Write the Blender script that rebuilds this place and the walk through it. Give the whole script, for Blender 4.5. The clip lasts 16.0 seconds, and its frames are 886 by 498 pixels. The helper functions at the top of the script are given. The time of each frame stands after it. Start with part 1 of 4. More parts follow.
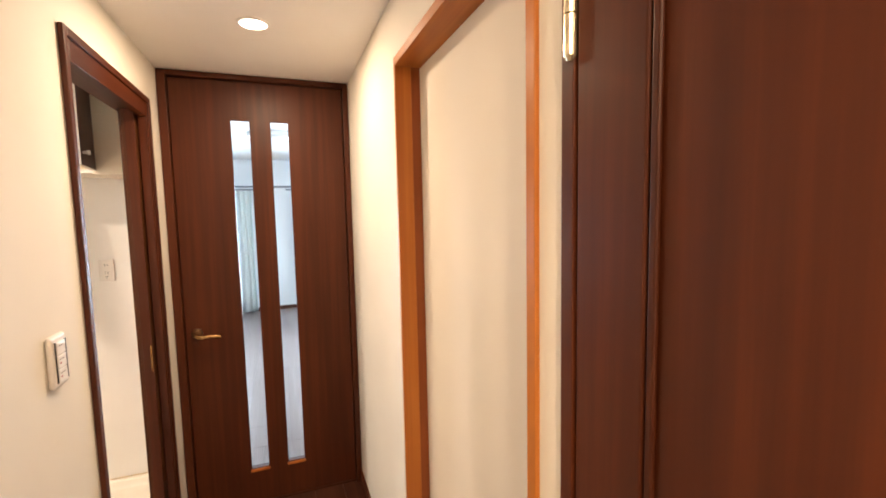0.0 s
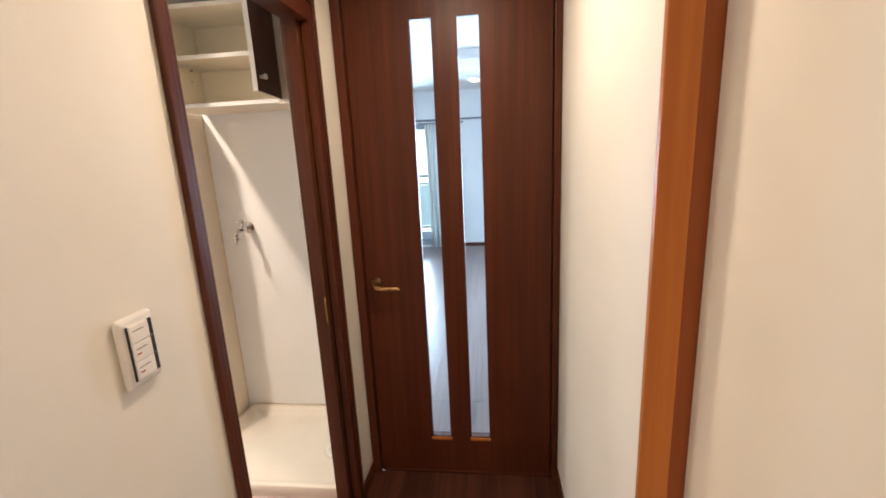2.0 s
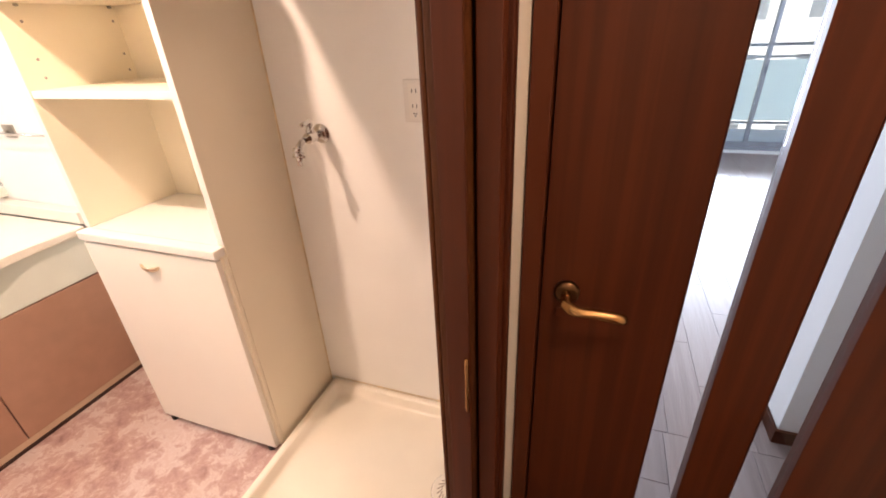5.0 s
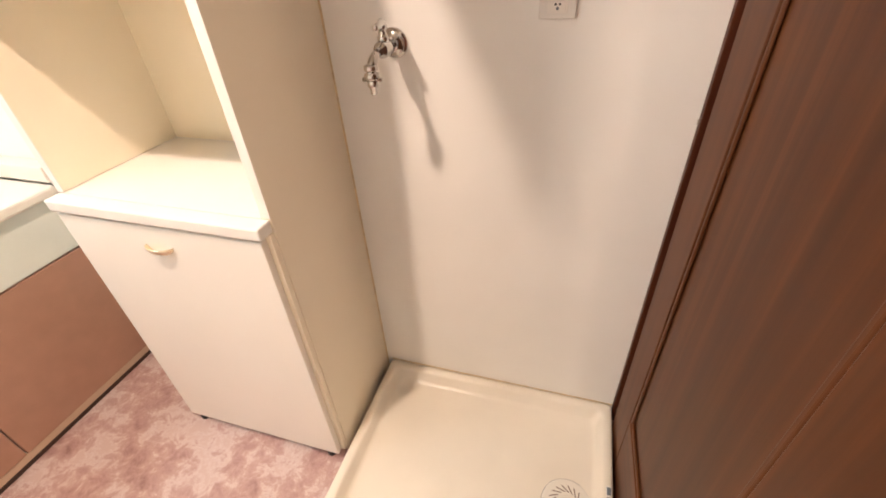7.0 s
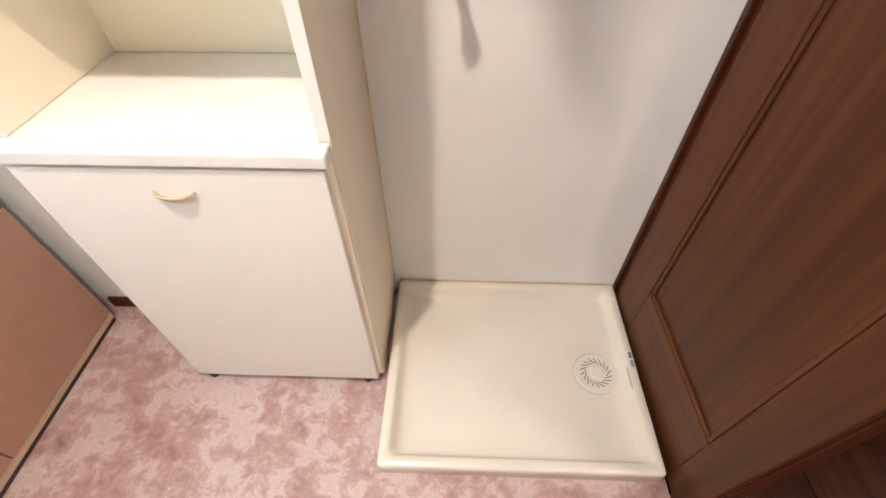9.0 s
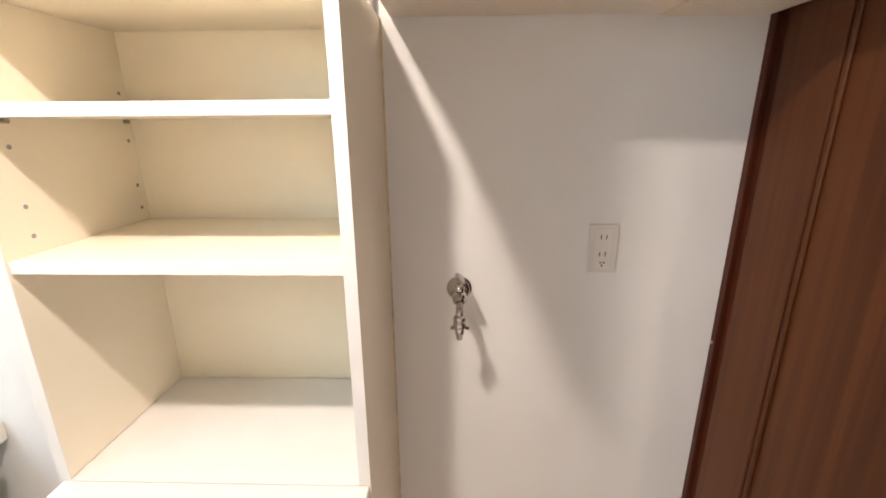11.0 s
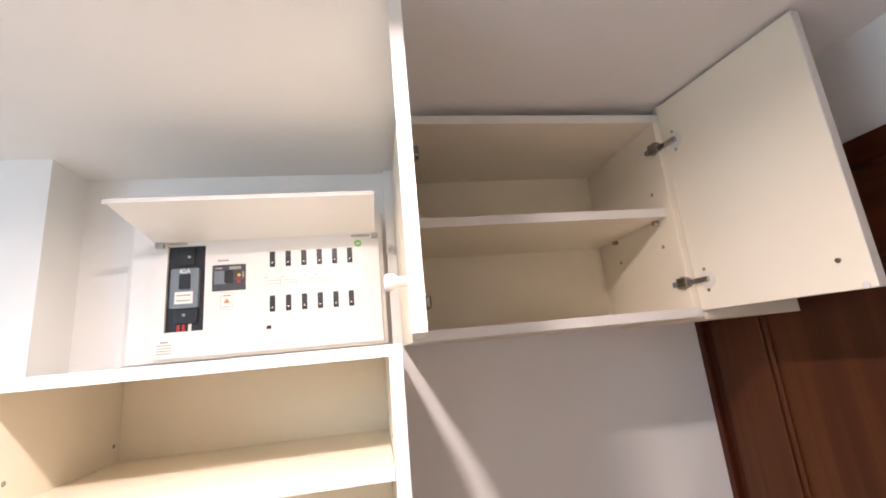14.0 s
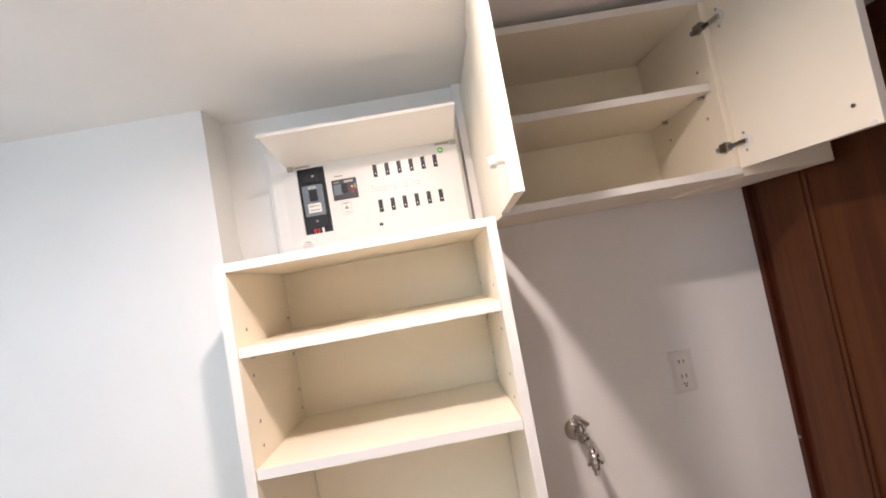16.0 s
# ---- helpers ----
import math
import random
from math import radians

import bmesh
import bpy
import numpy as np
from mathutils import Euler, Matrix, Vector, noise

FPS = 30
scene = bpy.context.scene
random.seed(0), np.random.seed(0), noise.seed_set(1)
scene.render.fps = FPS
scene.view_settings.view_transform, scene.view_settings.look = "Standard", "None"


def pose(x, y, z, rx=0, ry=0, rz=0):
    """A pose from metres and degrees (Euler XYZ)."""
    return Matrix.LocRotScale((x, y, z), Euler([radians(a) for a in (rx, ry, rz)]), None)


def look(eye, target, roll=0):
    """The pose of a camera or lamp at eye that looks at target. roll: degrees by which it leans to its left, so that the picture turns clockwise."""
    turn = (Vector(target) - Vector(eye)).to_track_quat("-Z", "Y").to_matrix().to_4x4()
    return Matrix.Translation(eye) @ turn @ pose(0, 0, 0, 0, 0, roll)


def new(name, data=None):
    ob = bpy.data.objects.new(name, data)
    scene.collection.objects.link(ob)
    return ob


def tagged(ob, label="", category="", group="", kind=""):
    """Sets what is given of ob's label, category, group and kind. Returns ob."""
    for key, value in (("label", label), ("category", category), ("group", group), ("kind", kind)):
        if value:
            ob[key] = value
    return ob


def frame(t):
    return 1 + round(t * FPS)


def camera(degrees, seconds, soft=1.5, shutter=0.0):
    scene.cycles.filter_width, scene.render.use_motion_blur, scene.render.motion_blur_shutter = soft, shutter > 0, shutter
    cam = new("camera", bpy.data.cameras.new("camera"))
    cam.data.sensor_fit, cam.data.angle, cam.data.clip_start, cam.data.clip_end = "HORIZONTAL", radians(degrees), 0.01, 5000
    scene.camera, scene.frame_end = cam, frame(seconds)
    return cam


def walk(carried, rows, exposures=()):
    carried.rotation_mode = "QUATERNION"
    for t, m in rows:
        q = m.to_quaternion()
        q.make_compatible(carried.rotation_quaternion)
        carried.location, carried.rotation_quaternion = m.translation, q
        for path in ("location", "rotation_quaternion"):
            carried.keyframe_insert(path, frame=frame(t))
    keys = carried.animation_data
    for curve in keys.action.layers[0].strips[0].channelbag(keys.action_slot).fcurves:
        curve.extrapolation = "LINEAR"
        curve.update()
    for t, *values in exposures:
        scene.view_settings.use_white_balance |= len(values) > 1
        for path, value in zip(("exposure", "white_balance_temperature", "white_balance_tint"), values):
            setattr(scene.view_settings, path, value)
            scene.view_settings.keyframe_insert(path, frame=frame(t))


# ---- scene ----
cam = camera(91.8, 16.0, soft=1.8)
PATH = [
    (0, (1.409, -2.859, 1.549), (2.108, -0.993, 1.374), -1.2),
    (0.5, (1.444, -2.67, 1.55), (1.883, -0.734, 1.309), -1.3),
    (1, (1.475, -2.48, 1.536), (1.64, -0.513, 1.215), -1.4),
    (1.5, (1.5, -2.342, 1.524), (1.403, -0.384, 1.129), -2.2),
    (2, (1.502, -2.229, 1.52), (1.27, -0.292, 1.078), -2.8),
    (2.5, (1.445, -2.06, 1.5), (1.108, -0.16, 0.972), -3.2),
    (3, (1.4, -1.869, 1.474), (0.96, -0.027, 0.831), -3.4),
    (3.5, (1.341, -1.679, 1.468), (0.845, 0.112, 0.729), -3.1),
    (4, (1.221, -1.513, 1.466), (0.699, 0.242, 0.661), -2.9),
    (4.5, (1.096, -1.375, 1.457), (0.554, 0.349, 0.601), -2.7),
    (5, (1.01, -1.213, 1.447), (0.388, 0.455, 0.535), -2.8),
    (5.2, (0.988, -1.166, 1.449), (0.338, 0.485, 0.525), -2.3),
    (7.3, (0.507, -0.947, 1.336), (0.047, 0.534, 0.07), -4.0),
    (7.5, (0.48, -0.949, 1.335), (0.085, 0.494, 0.008), -4.7),
    (8, (0.371, -0.968, 1.308), (0.149, 0.376, -0.156), -5.0),
    (8.2, (0.319, -0.986, 1.299), (0.175, 0.326, -0.197), -3.2),
    (10.3, (0.169, -0.979, 1.455), (0.139, 0.662, 0.312), 0.4),
    (10.5, (0.17, -0.986, 1.482), (0.123, 0.762, 0.512), -0.1),
    (11, (0.143, -1.0, 1.551), (0.086, 0.92, 0.992), -0.4),
    (11.5, (0.106, -1.006, 1.59), (0.104, 0.987, 1.417), -0.6),
    (12, (0.075, -1.009, 1.638), (0.05, 0.99, 1.682), -2.3),
    (12.5, (0.078, -0.997, 1.681), (-0.032, 0.988, 1.897), -4.9),
    (13, (0.055, -0.988, 1.717), (0.056, 0.986, 2.036), -5.7),
    (13.5, (0.017, -0.998, 1.74), (0.183, 0.935, 2.226), -3.7),
    (14, (-0.058, -1.059, 1.751), (0.273, 0.86, 2.208), -5.4),
    (14.5, (-0.065, -1.079, 1.73), (0.277, 0.854, 2.111), -6.6),
    (15, (-0.083, -1.122, 1.709), (0.317, 0.816, 2.001), -7.9),
    (15.5, (-0.132, -1.205, 1.692), (0.18, 0.762, 1.877), -9.6),
    (16, (-0.17, -1.262, 1.661), (-0.105, 0.734, 1.783), -10.3),
]
EXPOSURES = [(0, 0.93, 7000, 11), (1, 0.75, 6400, 9), (2, 0.60, 6200, 9), (3, 0.60, 6400, 9), (4, 0.60, 7050, 19), (5, 0.59, 7300, 24), (7.5, 0.52, 6300, 13), (8, 0.50, 5950, 11), (10.5, 0.34, 5750, 8), (11, 0.24, 5850, 10), (12.5, 0.05, 5700, 15), (14.5, -0.02, 5700, 17), (16, -0.16, 5750, 16)]
walk(cam, [(t, look(eye, target, roll)) for t, eye, target, roll in PATH], EXPOSURES)

# ---- world, sun and lamps ----
world = bpy.data.worlds.new("world")
scene.world = world
world.use_nodes = True
wn = world.node_tree.nodes
sky = wn.new("ShaderNodeTexSky")
sky.sky_type, sky.sun_disc = "NISHITA", False
sky.sun_elevation, sky.sun_rotation = radians(41), radians(202)
wn["Background"].inputs["Strength"].default_value = 0.15
world.node_tree.links.new(sky.outputs[0], wn["Background"].inputs["Color"])


def lamp(name, kind, energy, color, m, **settings):
    data = bpy.data.lights.new(name, kind)
    data.energy, data.color = energy, color
    if "size" in settings:
        data.shape, data.size, data.size_y = settings["shape"], settings["size"], settings.get("size_y", settings["size"])
    if "angle" in settings:
        data.angle = settings["angle"]
    if "spread" in settings:
        data.spread = settings["spread"]
    if "radius" in settings:
        data.shadow_soft_size = settings["radius"]
    ob = new(name, data)
    ob.matrix_world = m
    return ob


lamp("sun", "SUN", 5.0, (1.0, 0.95, 0.88), look((-2, -8, 9), (1.8, 1.5, 0)), angle=radians(0.5))
WARM = (1.0, 0.75, 0.55)
HC, WC = 2.243, 2.224          # hall and washroom ceilings
lamp("hall_lamp", "AREA", 6.8, WARM, pose(1.35, -1.10, 2.232), shape="DISK", size=0.09)
# added fill behind the camera's start; no lamp is known there
lamp("hall_fill_lamp", "AREA", 13.8, WARM, pose(1.34, -3.4, 2.232), shape="DISK", size=0.09)
lamp("washroom_lamp", "AREA", 15.0, (1.0, 0.80, 0.645), pose(-0.24, -0.83, WC - 0.012), shape="DISK", size=0.06, spread=radians(168))
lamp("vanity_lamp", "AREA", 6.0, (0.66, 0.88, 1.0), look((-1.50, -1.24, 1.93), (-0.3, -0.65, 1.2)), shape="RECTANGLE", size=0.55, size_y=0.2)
lamp("window_sky", "AREA", 76, (0.63, 0.78, 1.0), look((2.65, 4.32, 1.05), (2.2, 0.0, 1.7)), shape="RECTANGLE", size=1.25, size_y=1.7, spread=radians(105))
lamp("window_sky_west", "AREA", 56, (0.63, 0.78, 1.0), look((0.0, 4.32, 1.05), (0.6, 0.0, 1.7)), shape="RECTANGLE", size=1.0, size_y=1.7, spread=radians(120))


# ---- materials ----
def material(name):
    m = bpy.data.materials.new(name)
    m.use_nodes = True
    n, l = m.node_tree.nodes, m.node_tree.links
    return m, n, l, n["Principled BSDF"]


def coords(n, l, scale=(1, 1, 1)):
    c = n.new("ShaderNodeNewGeometry")
    mp = n.new("ShaderNodeMapping")
    mp.inputs["Scale"].default_value = scale
    l.new(c.outputs["Position"], mp.inputs["Vector"])
    return mp


def noise_tex(n, l, src, scale, detail=4.0, rough=0.55):
    t = n.new("ShaderNodeTexNoise")
    t.inputs["Scale"].default_value, t.inputs["Detail"].default_value, t.inputs["Roughness"].default_value = scale, detail, rough
    l.new(src.outputs[0], t.inputs["Vector"])
    return t


def ramp(n, l, src, stops):
    r = n.new("ShaderNodeValToRGB")
    r.color_ramp.elements[0].position, r.color_ramp.elements[0].color = stops[0][0], (*stops[0][1], 1)
    r.color_ramp.elements[1].position, r.color_ramp.elements[1].color = stops[-1][0], (*stops[-1][1], 1)
    for p, c in stops[1:-1]:
        r.color_ramp.elements.new(p).color = (*c, 1)
    l.new(src, r.inputs["Fac"])
    return r


def bump(n, l, p, height, strength, distance):
    b = n.new("ShaderNodeBump")
    b.inputs["Strength"].default_value, b.inputs["Distance"].default_value = strength, distance
    l.new(height, b.inputs["Height"])
    l.new(b.outputs[0], p.inputs["Normal"])


def plain(name, color, rough=0.5, metal=0.0, vary=0.06, scale=9.0, bumps=0.0, bscale=300.0, spec=0.5, coat=0.0):
    m, n, l, p = material(name)
    c = coords(n, l)
    t = noise_tex(n, l, c, scale)
    lo = tuple(max(0, v * (1 - vary)) for v in color)
    hi = tuple(min(1, v * (1 + vary)) for v in color)
    r = ramp(n, l, t.outputs["Fac"], [(0.3, lo), (0.7, hi)])
    l.new(r.outputs[0], p.inputs["Base Color"])
    p.inputs["Roughness"].default_value, p.inputs["Metallic"].default_value = rough, metal
    p.inputs["Specular IOR Level"].default_value = spec
    p.inputs["Coat Weight"].default_value = coat
    if bumps:
        t2 = noise_tex(n, l, c, bscale, 2.0)
        bump(n, l, p, t2.outputs["Fac"], bumps, 0.001)
    return m


def wallpaper(name, color):
    """Woven-look vinyl wallpaper: faint vertical and horizontal threads."""
    m, n, l, p = material(name)
    c = coords(n, l)
    big = noise_tex(n, l, c, 2.2, 3.0)
    r = ramp(n, l, big.outputs["Fac"], [(0.3, tuple(v * 0.965 for v in color)), (0.7, tuple(min(1, v * 1.02) for v in color))])
    fine = noise_tex(n, l, coords(n, l, (260, 260, 45)), 1.0, 2.0)
    fine2 = noise_tex(n, l, coords(n, l, (60, 60, 420)), 1.0, 2.0)
    add = n.new("ShaderNodeMath")
    l.new(fine.outputs["Fac"], add.inputs[0])
    l.new(fine2.outputs["Fac"], add.inputs[1])
    l.new(r.outputs[0], p.inputs["Base Color"])
    p.inputs["Roughness"].default_value = 0.72
    p.inputs["Specular IOR Level"].default_value = 0.3
    bump(n, l, p, add.outputs[0], 0.13, 0.0010)
    return m


def wood(name, dark, light, along="z", rough=0.35, coat=0.0, grain=1.0, spec=0.27):
    """Straight-grained veneer, the grain along one axis, with per-piece shift."""
    m, n, l, p = material(name)
    s = {"z": (34, 34, 0.9), "y": (34, 0.9, 34), "x": (0.9, 34, 34)}[along]
    c = coords(n, l, tuple(v * grain for v in s))
    info = n.new("ShaderNodeObjectInfo")
    mul = n.new("ShaderNodeMath")
    mul.operation, mul.inputs[1].default_value = "MULTIPLY", 37.0
    l.new(info.outputs["Random"], mul.inputs[0])
    t = noise_tex(n, l, c, 1.0, 5.0, 0.6)
    t.noise_dimensions = "4D"
    l.new(mul.outputs[0], t.inputs["W"])
    wide = noise_tex(n, l, coords(n, l, tuple(v * 0.16 for v in s)), 1.0, 3.0)
    mixv = n.new("ShaderNodeMath")
    mixv.operation = "MULTIPLY_ADD"
    l.new(wide.outputs["Fac"], mixv.inputs[0])
    mixv.inputs[1].default_value = 0.8
    l.new(t.outputs["Fac"], mixv.inputs[2])
    mid = tuple((a + b) / 2 for a, b in zip(dark, light))
    r = ramp(n, l, mixv.outputs[0], [(0.55, dark), (0.85, mid), (1.0, light)])
    l.new(r.outputs[0], p.inputs["Base Color"])
    p.inputs["Roughness"].default_value = rough
    p.inputs["Coat Weight"].default_value = coat
    p.inputs["Coat Roughness"].default_value = 0.2
    p.inputs["Specular IOR Level"].default_value = spec
    bump(n, l, p, t.outputs["Fac"], 0.08, 0.001)
    return m


def marble_vinyl(name):
    m, n, l, p = material(name)
    c = coords(n, l)
    a = noise_tex(n, l, c, 21.0, 12.0, 0.76)
    a.inputs["Distortion"].default_value = 0.45
    b = noise_tex(n, l, c, 6.0, 5.0, 0.6)
    b.inputs["Distortion"].default_value = 0.3
    mx = n.new("ShaderNodeMath")
    mx.operation = "MULTIPLY_ADD"
    l.new(b.outputs["Fac"], mx.inputs[0])
    mx.inputs[1].default_value = 0.8
    l.new(a.outputs["Fac"], mx.inputs[2])
    r = ramp(n, l, mx.outputs[0], [(0.60, (0.25, 0.13, 0.12)), (0.75, (0.41, 0.25, 0.225)), (0.90, (0.53, 0.36, 0.325)), (1.04, (0.60, 0.455, 0.415)), (1.22, (0.68, 0.58, 0.55))])
    l.new(r.outputs[0], p.inputs["Base Color"])
    p.inputs["Roughness"].default_value = 0.38
    bump(n, l, p, a.outputs["Fac"], 0.05, 0.001)
    return m


def glass(name, tint=(0.93, 0.97, 0.97)):
    m, n, l, p = material(name)
    n.remove(p)
    tr, gl, mix, lw, pw, ma = (n.new("ShaderNodeBsdfTransparent"), n.new("ShaderNodeBsdfGlossy"), n.new("ShaderNodeMixShader"),
                               n.new("ShaderNodeLayerWeight"), n.new("ShaderNodeMath"), n.new("ShaderNodeMath"))
    tr.inputs["Color"].default_value = (*tint, 1)
    gl.inputs["Roughness"].default_value = 0.02
    pw.operation, pw.inputs[1].default_value = "POWER", 4.0
    ma.operation, ma.inputs[1].default_value, ma.inputs[2].default_value = "MULTIPLY_ADD", 0.5, 0.025
    l.new(lw.outputs["Facing"], pw.inputs[0])
    l.new(pw.outputs[0], ma.inputs[0])
    l.new(ma.outputs[0], mix.inputs[0])
    l.new(tr.outputs[0], mix.inputs[1])
    l.new(gl.outputs[0], mix.inputs[2])
    l.new(mix.outputs[0], n["Material Output"].inputs[0])
    return m


def glow(name, color, strength):
    m, n, l, p = material(name)
    p.inputs["Base Color"].default_value = (0.9, 0.9, 0.9, 1)
    p.inputs["Emission Color"].default_value, p.inputs["Emission Strength"].default_value = (*color, 1), strength
    return m


HALL_PAPER = wallpaper("hall_wallpaper", (0.82, 0.785, 0.70))
WASH_PAPER = wallpaper("washroom_wallpaper", (0.90, 0.89, 0.855))
CEILING_PAPER = wallpaper("ceiling_paper", (0.89, 0.87, 0.83))
LIVING_PAPER = wallpaper("living_wallpaper", (0.87, 0.87, 0.86))
DARK_WOOD = wood("dark_wood", (0.044, 0.0095, 0.0032), (0.085, 0.0198, 0.0062), "z", 0.42)
DARK_WOOD_Y = wood("dark_wood_level", (0.044, 0.0095, 0.0032), (0.085, 0.0198, 0.0062), "y", 0.42)
SLIDE_WOOD = wood("sliding_door_wood", (0.050, 0.0145, 0.0042), (0.108, 0.0345, 0.0100), "z", 0.44, spec=0.27)
SLIDE_WOOD_Y = wood("sliding_door_wood_level", (0.050, 0.0145, 0.0042), (0.108, 0.0345, 0.0100), "y", 0.44, spec=0.27)
DARK_WOOD_X = wood("dark_wood_cross", (0.044, 0.0095, 0.0032), (0.085, 0.0198, 0.0062), "x", 0.42)
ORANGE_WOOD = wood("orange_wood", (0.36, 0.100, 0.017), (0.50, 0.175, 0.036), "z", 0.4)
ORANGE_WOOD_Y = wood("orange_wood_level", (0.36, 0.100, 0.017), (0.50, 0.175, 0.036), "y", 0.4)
# darker copy of orange_wood: shade of the closet reveal put into the colour
SHADED_ORANGE = wood("shaded_orange_wood", (0.20, 0.050, 0.014), (0.30, 0.085, 0.026), "z", 0.4)
HALL_FLOOR = wood("hall_floor_wood", (0.028, 0.0095, 0.006), (0.085, 0.030, 0.017), "y", 0.28, 0.2)
LIVING_FLOOR = wood("living_floor_wood", (0.25, 0.185, 0.17), (0.34, 0.265, 0.245), "y", 0.30, 0.04, spec=0.22)
FRONT = plain("pale_cream_front", (0.875, 0.83, 0.75), 0.34, vary=0.015, scale=3)
CREAM = plain("cream_melamine", (0.92, 0.84, 0.68), 0.38, vary=0.02, scale=3)
CREAM_DEEP = plain("cream_melamine_inside", (0.92, 0.835, 0.65), 0.42, vary=0.03, scale=3)
EDGE_WHITE = plain("white_edge_band", (0.84, 0.81, 0.755), 0.35, vary=0.02)
PAN_PLASTIC = plain("ivory_pan_plastic", (0.865, 0.805, 0.69), 0.24, vary=0.03, scale=5, bumps=0.05, bscale=160)
IVORY = plain("ivory_plastic", (0.84, 0.80, 0.71), 0.35, vary=0.015)
WHITE_PLASTIC = plain("white_plastic", (0.80, 0.775, 0.73), 0.33, vary=0.015)
BLACK = plain("black_plastic", (0.010, 0.011, 0.013), 0.4, vary=0.2)
DARK_SLOT = plain("dark_gap", (0.012, 0.008, 0.007), 0.8)
GREY_PLASTIC = plain("grey_plastic", (0.17, 0.20, 0.23), 0.4)
MINT = plain("pale_mint_panel", (0.72, 0.78, 0.72), 0.3, vary=0.03)
SALMON = plain("salmon_brown_laminate", (0.43, 0.245, 0.175), 0.32, vary=0.05, scale=14)
CHROME = plain("chrome", (0.60, 0.585, 0.57), 0.10, 1.0, vary=0.03)
STEEL = plain("brushed_steel", (0.46, 0.43, 0.39), 0.32, 1.0, vary=0.1, scale=60)
DARK_STEEL = plain("dark_steel", (0.33, 0.31, 0.28), 0.25, 1.0, vary=0.2, scale=60)
BRASS = plain("antique_brass", (0.50, 0.30, 0.13), 0.26, 1.0, vary=0.15, scale=40)
BRONZE = plain("dark_bronze", (0.17, 0.095, 0.05), 0.28, 1.0, vary=0.15, scale=40)
GOLD = plain("pale_gold", (0.82, 0.72, 0.53), 0.22, 0.85, vary=0.06, scale=40)
RED = plain("red_wire", (0.42, 0.03, 0.03), 0.5)
YELLOW = plain("amber_button", (0.75, 0.45, 0.03), 0.4)
GREEN = plain("green_print", (0.20, 0.55, 0.12), 0.5)
PRINT = plain("grey_print", (0.36, 0.32, 0.30), 0.7)
PINK_PRINT = plain("faint_pink_print", (0.60, 0.44, 0.40), 0.7)
CURTAIN = plain("pale_grey_green_curtain", (0.70, 0.745, 0.715), 0.85, vary=0.08, scale=30)
ALU = plain("aluminium_frame", (0.30, 0.33, 0.37), 0.4, 0.6, vary=0.08)
CONCRETE = plain("pale_concrete", (0.70, 0.71, 0.71), 0.85, vary=0.1, scale=4, bumps=0.2, bscale=60)
FROST = plain("frosted_blue_panel", (0.70, 0.85, 0.90), 0.3, vary=0.04)
FROST.node_tree.nodes["Principled BSDF"].inputs["Transmission Weight"].default_value = 0.65
FROST.node_tree.nodes["Principled BSDF"].inputs["Roughness"].default_value = 0.55
GLASS = glass("clear_glass")
LAMP_WARM = glow("lit_warm_diffuser", (1.0, 0.85, 0.66), 9.0)
LAMP_COOL = glow("lit_cool_diffuser", (0.8, 0.93, 1.0), 6.0)


# ---- building helpers ----
def mesh_object(name, bm, mat, parent=None, label="", smooth=False):
    bmesh.ops.recalc_face_normals(bm, faces=bm.faces)
    me = bpy.data.meshes.new(name)
    bm.to_mesh(me)
    bm.free()
    for f in me.polygons:
        f.use_smooth = smooth
    me.materials.append(mat)
    ob = new(name, me)
    if parent is not None:
        ob.parent = parent
        ob.matrix_parent_inverse = parent_world(parent).inverted()
    if label:
        ob["label"] = label
    return ob


def parent_world(ob):
    """The pose of a thing or part in the world, before the scene is evaluated."""
    if ob.parent is None:
        return ob.matrix_basis.copy()
    return parent_world(ob.parent) @ ob.matrix_parent_inverse @ ob.matrix_basis


def part(name, bm, mat, parent, label="", smooth=False):
    return mesh_object(name, bm, mat, parent, label, smooth)


def thing(name, place, label, category, group="", kind=""):
    ob = new(name)
    ob.location = place
    ob.empty_display_size = 0.05
    return tagged(ob, label, category, group, kind)


def add_box(bm, x, y, z, bevel=0.0, segments=2, m=None):
    pts = [(a, b, c) for a in x for b in y for c in z]
    vs = [bm.verts.new(m @ Vector(p) if m else p) for p in pts]
    faces = []
    for f in ((0, 1, 3, 2), (4, 6, 7, 5), (0, 4, 5, 1), (2, 3, 7, 6), (0, 2, 6, 4), (1, 5, 7, 3)):
        faces.append(bm.faces.new([vs[i] for i in f]))
    if bevel:
        es = list({e for f in faces for e in f.edges})
        bmesh.ops.bevel(bm, geom=es, offset=bevel, segments=segments, profile=0.5, affect="EDGES")
    return bm


def box(x, y, z, bevel=0.0, segments=2, m=None):
    return add_box(bmesh.new(), x, y, z, bevel, segments, m)


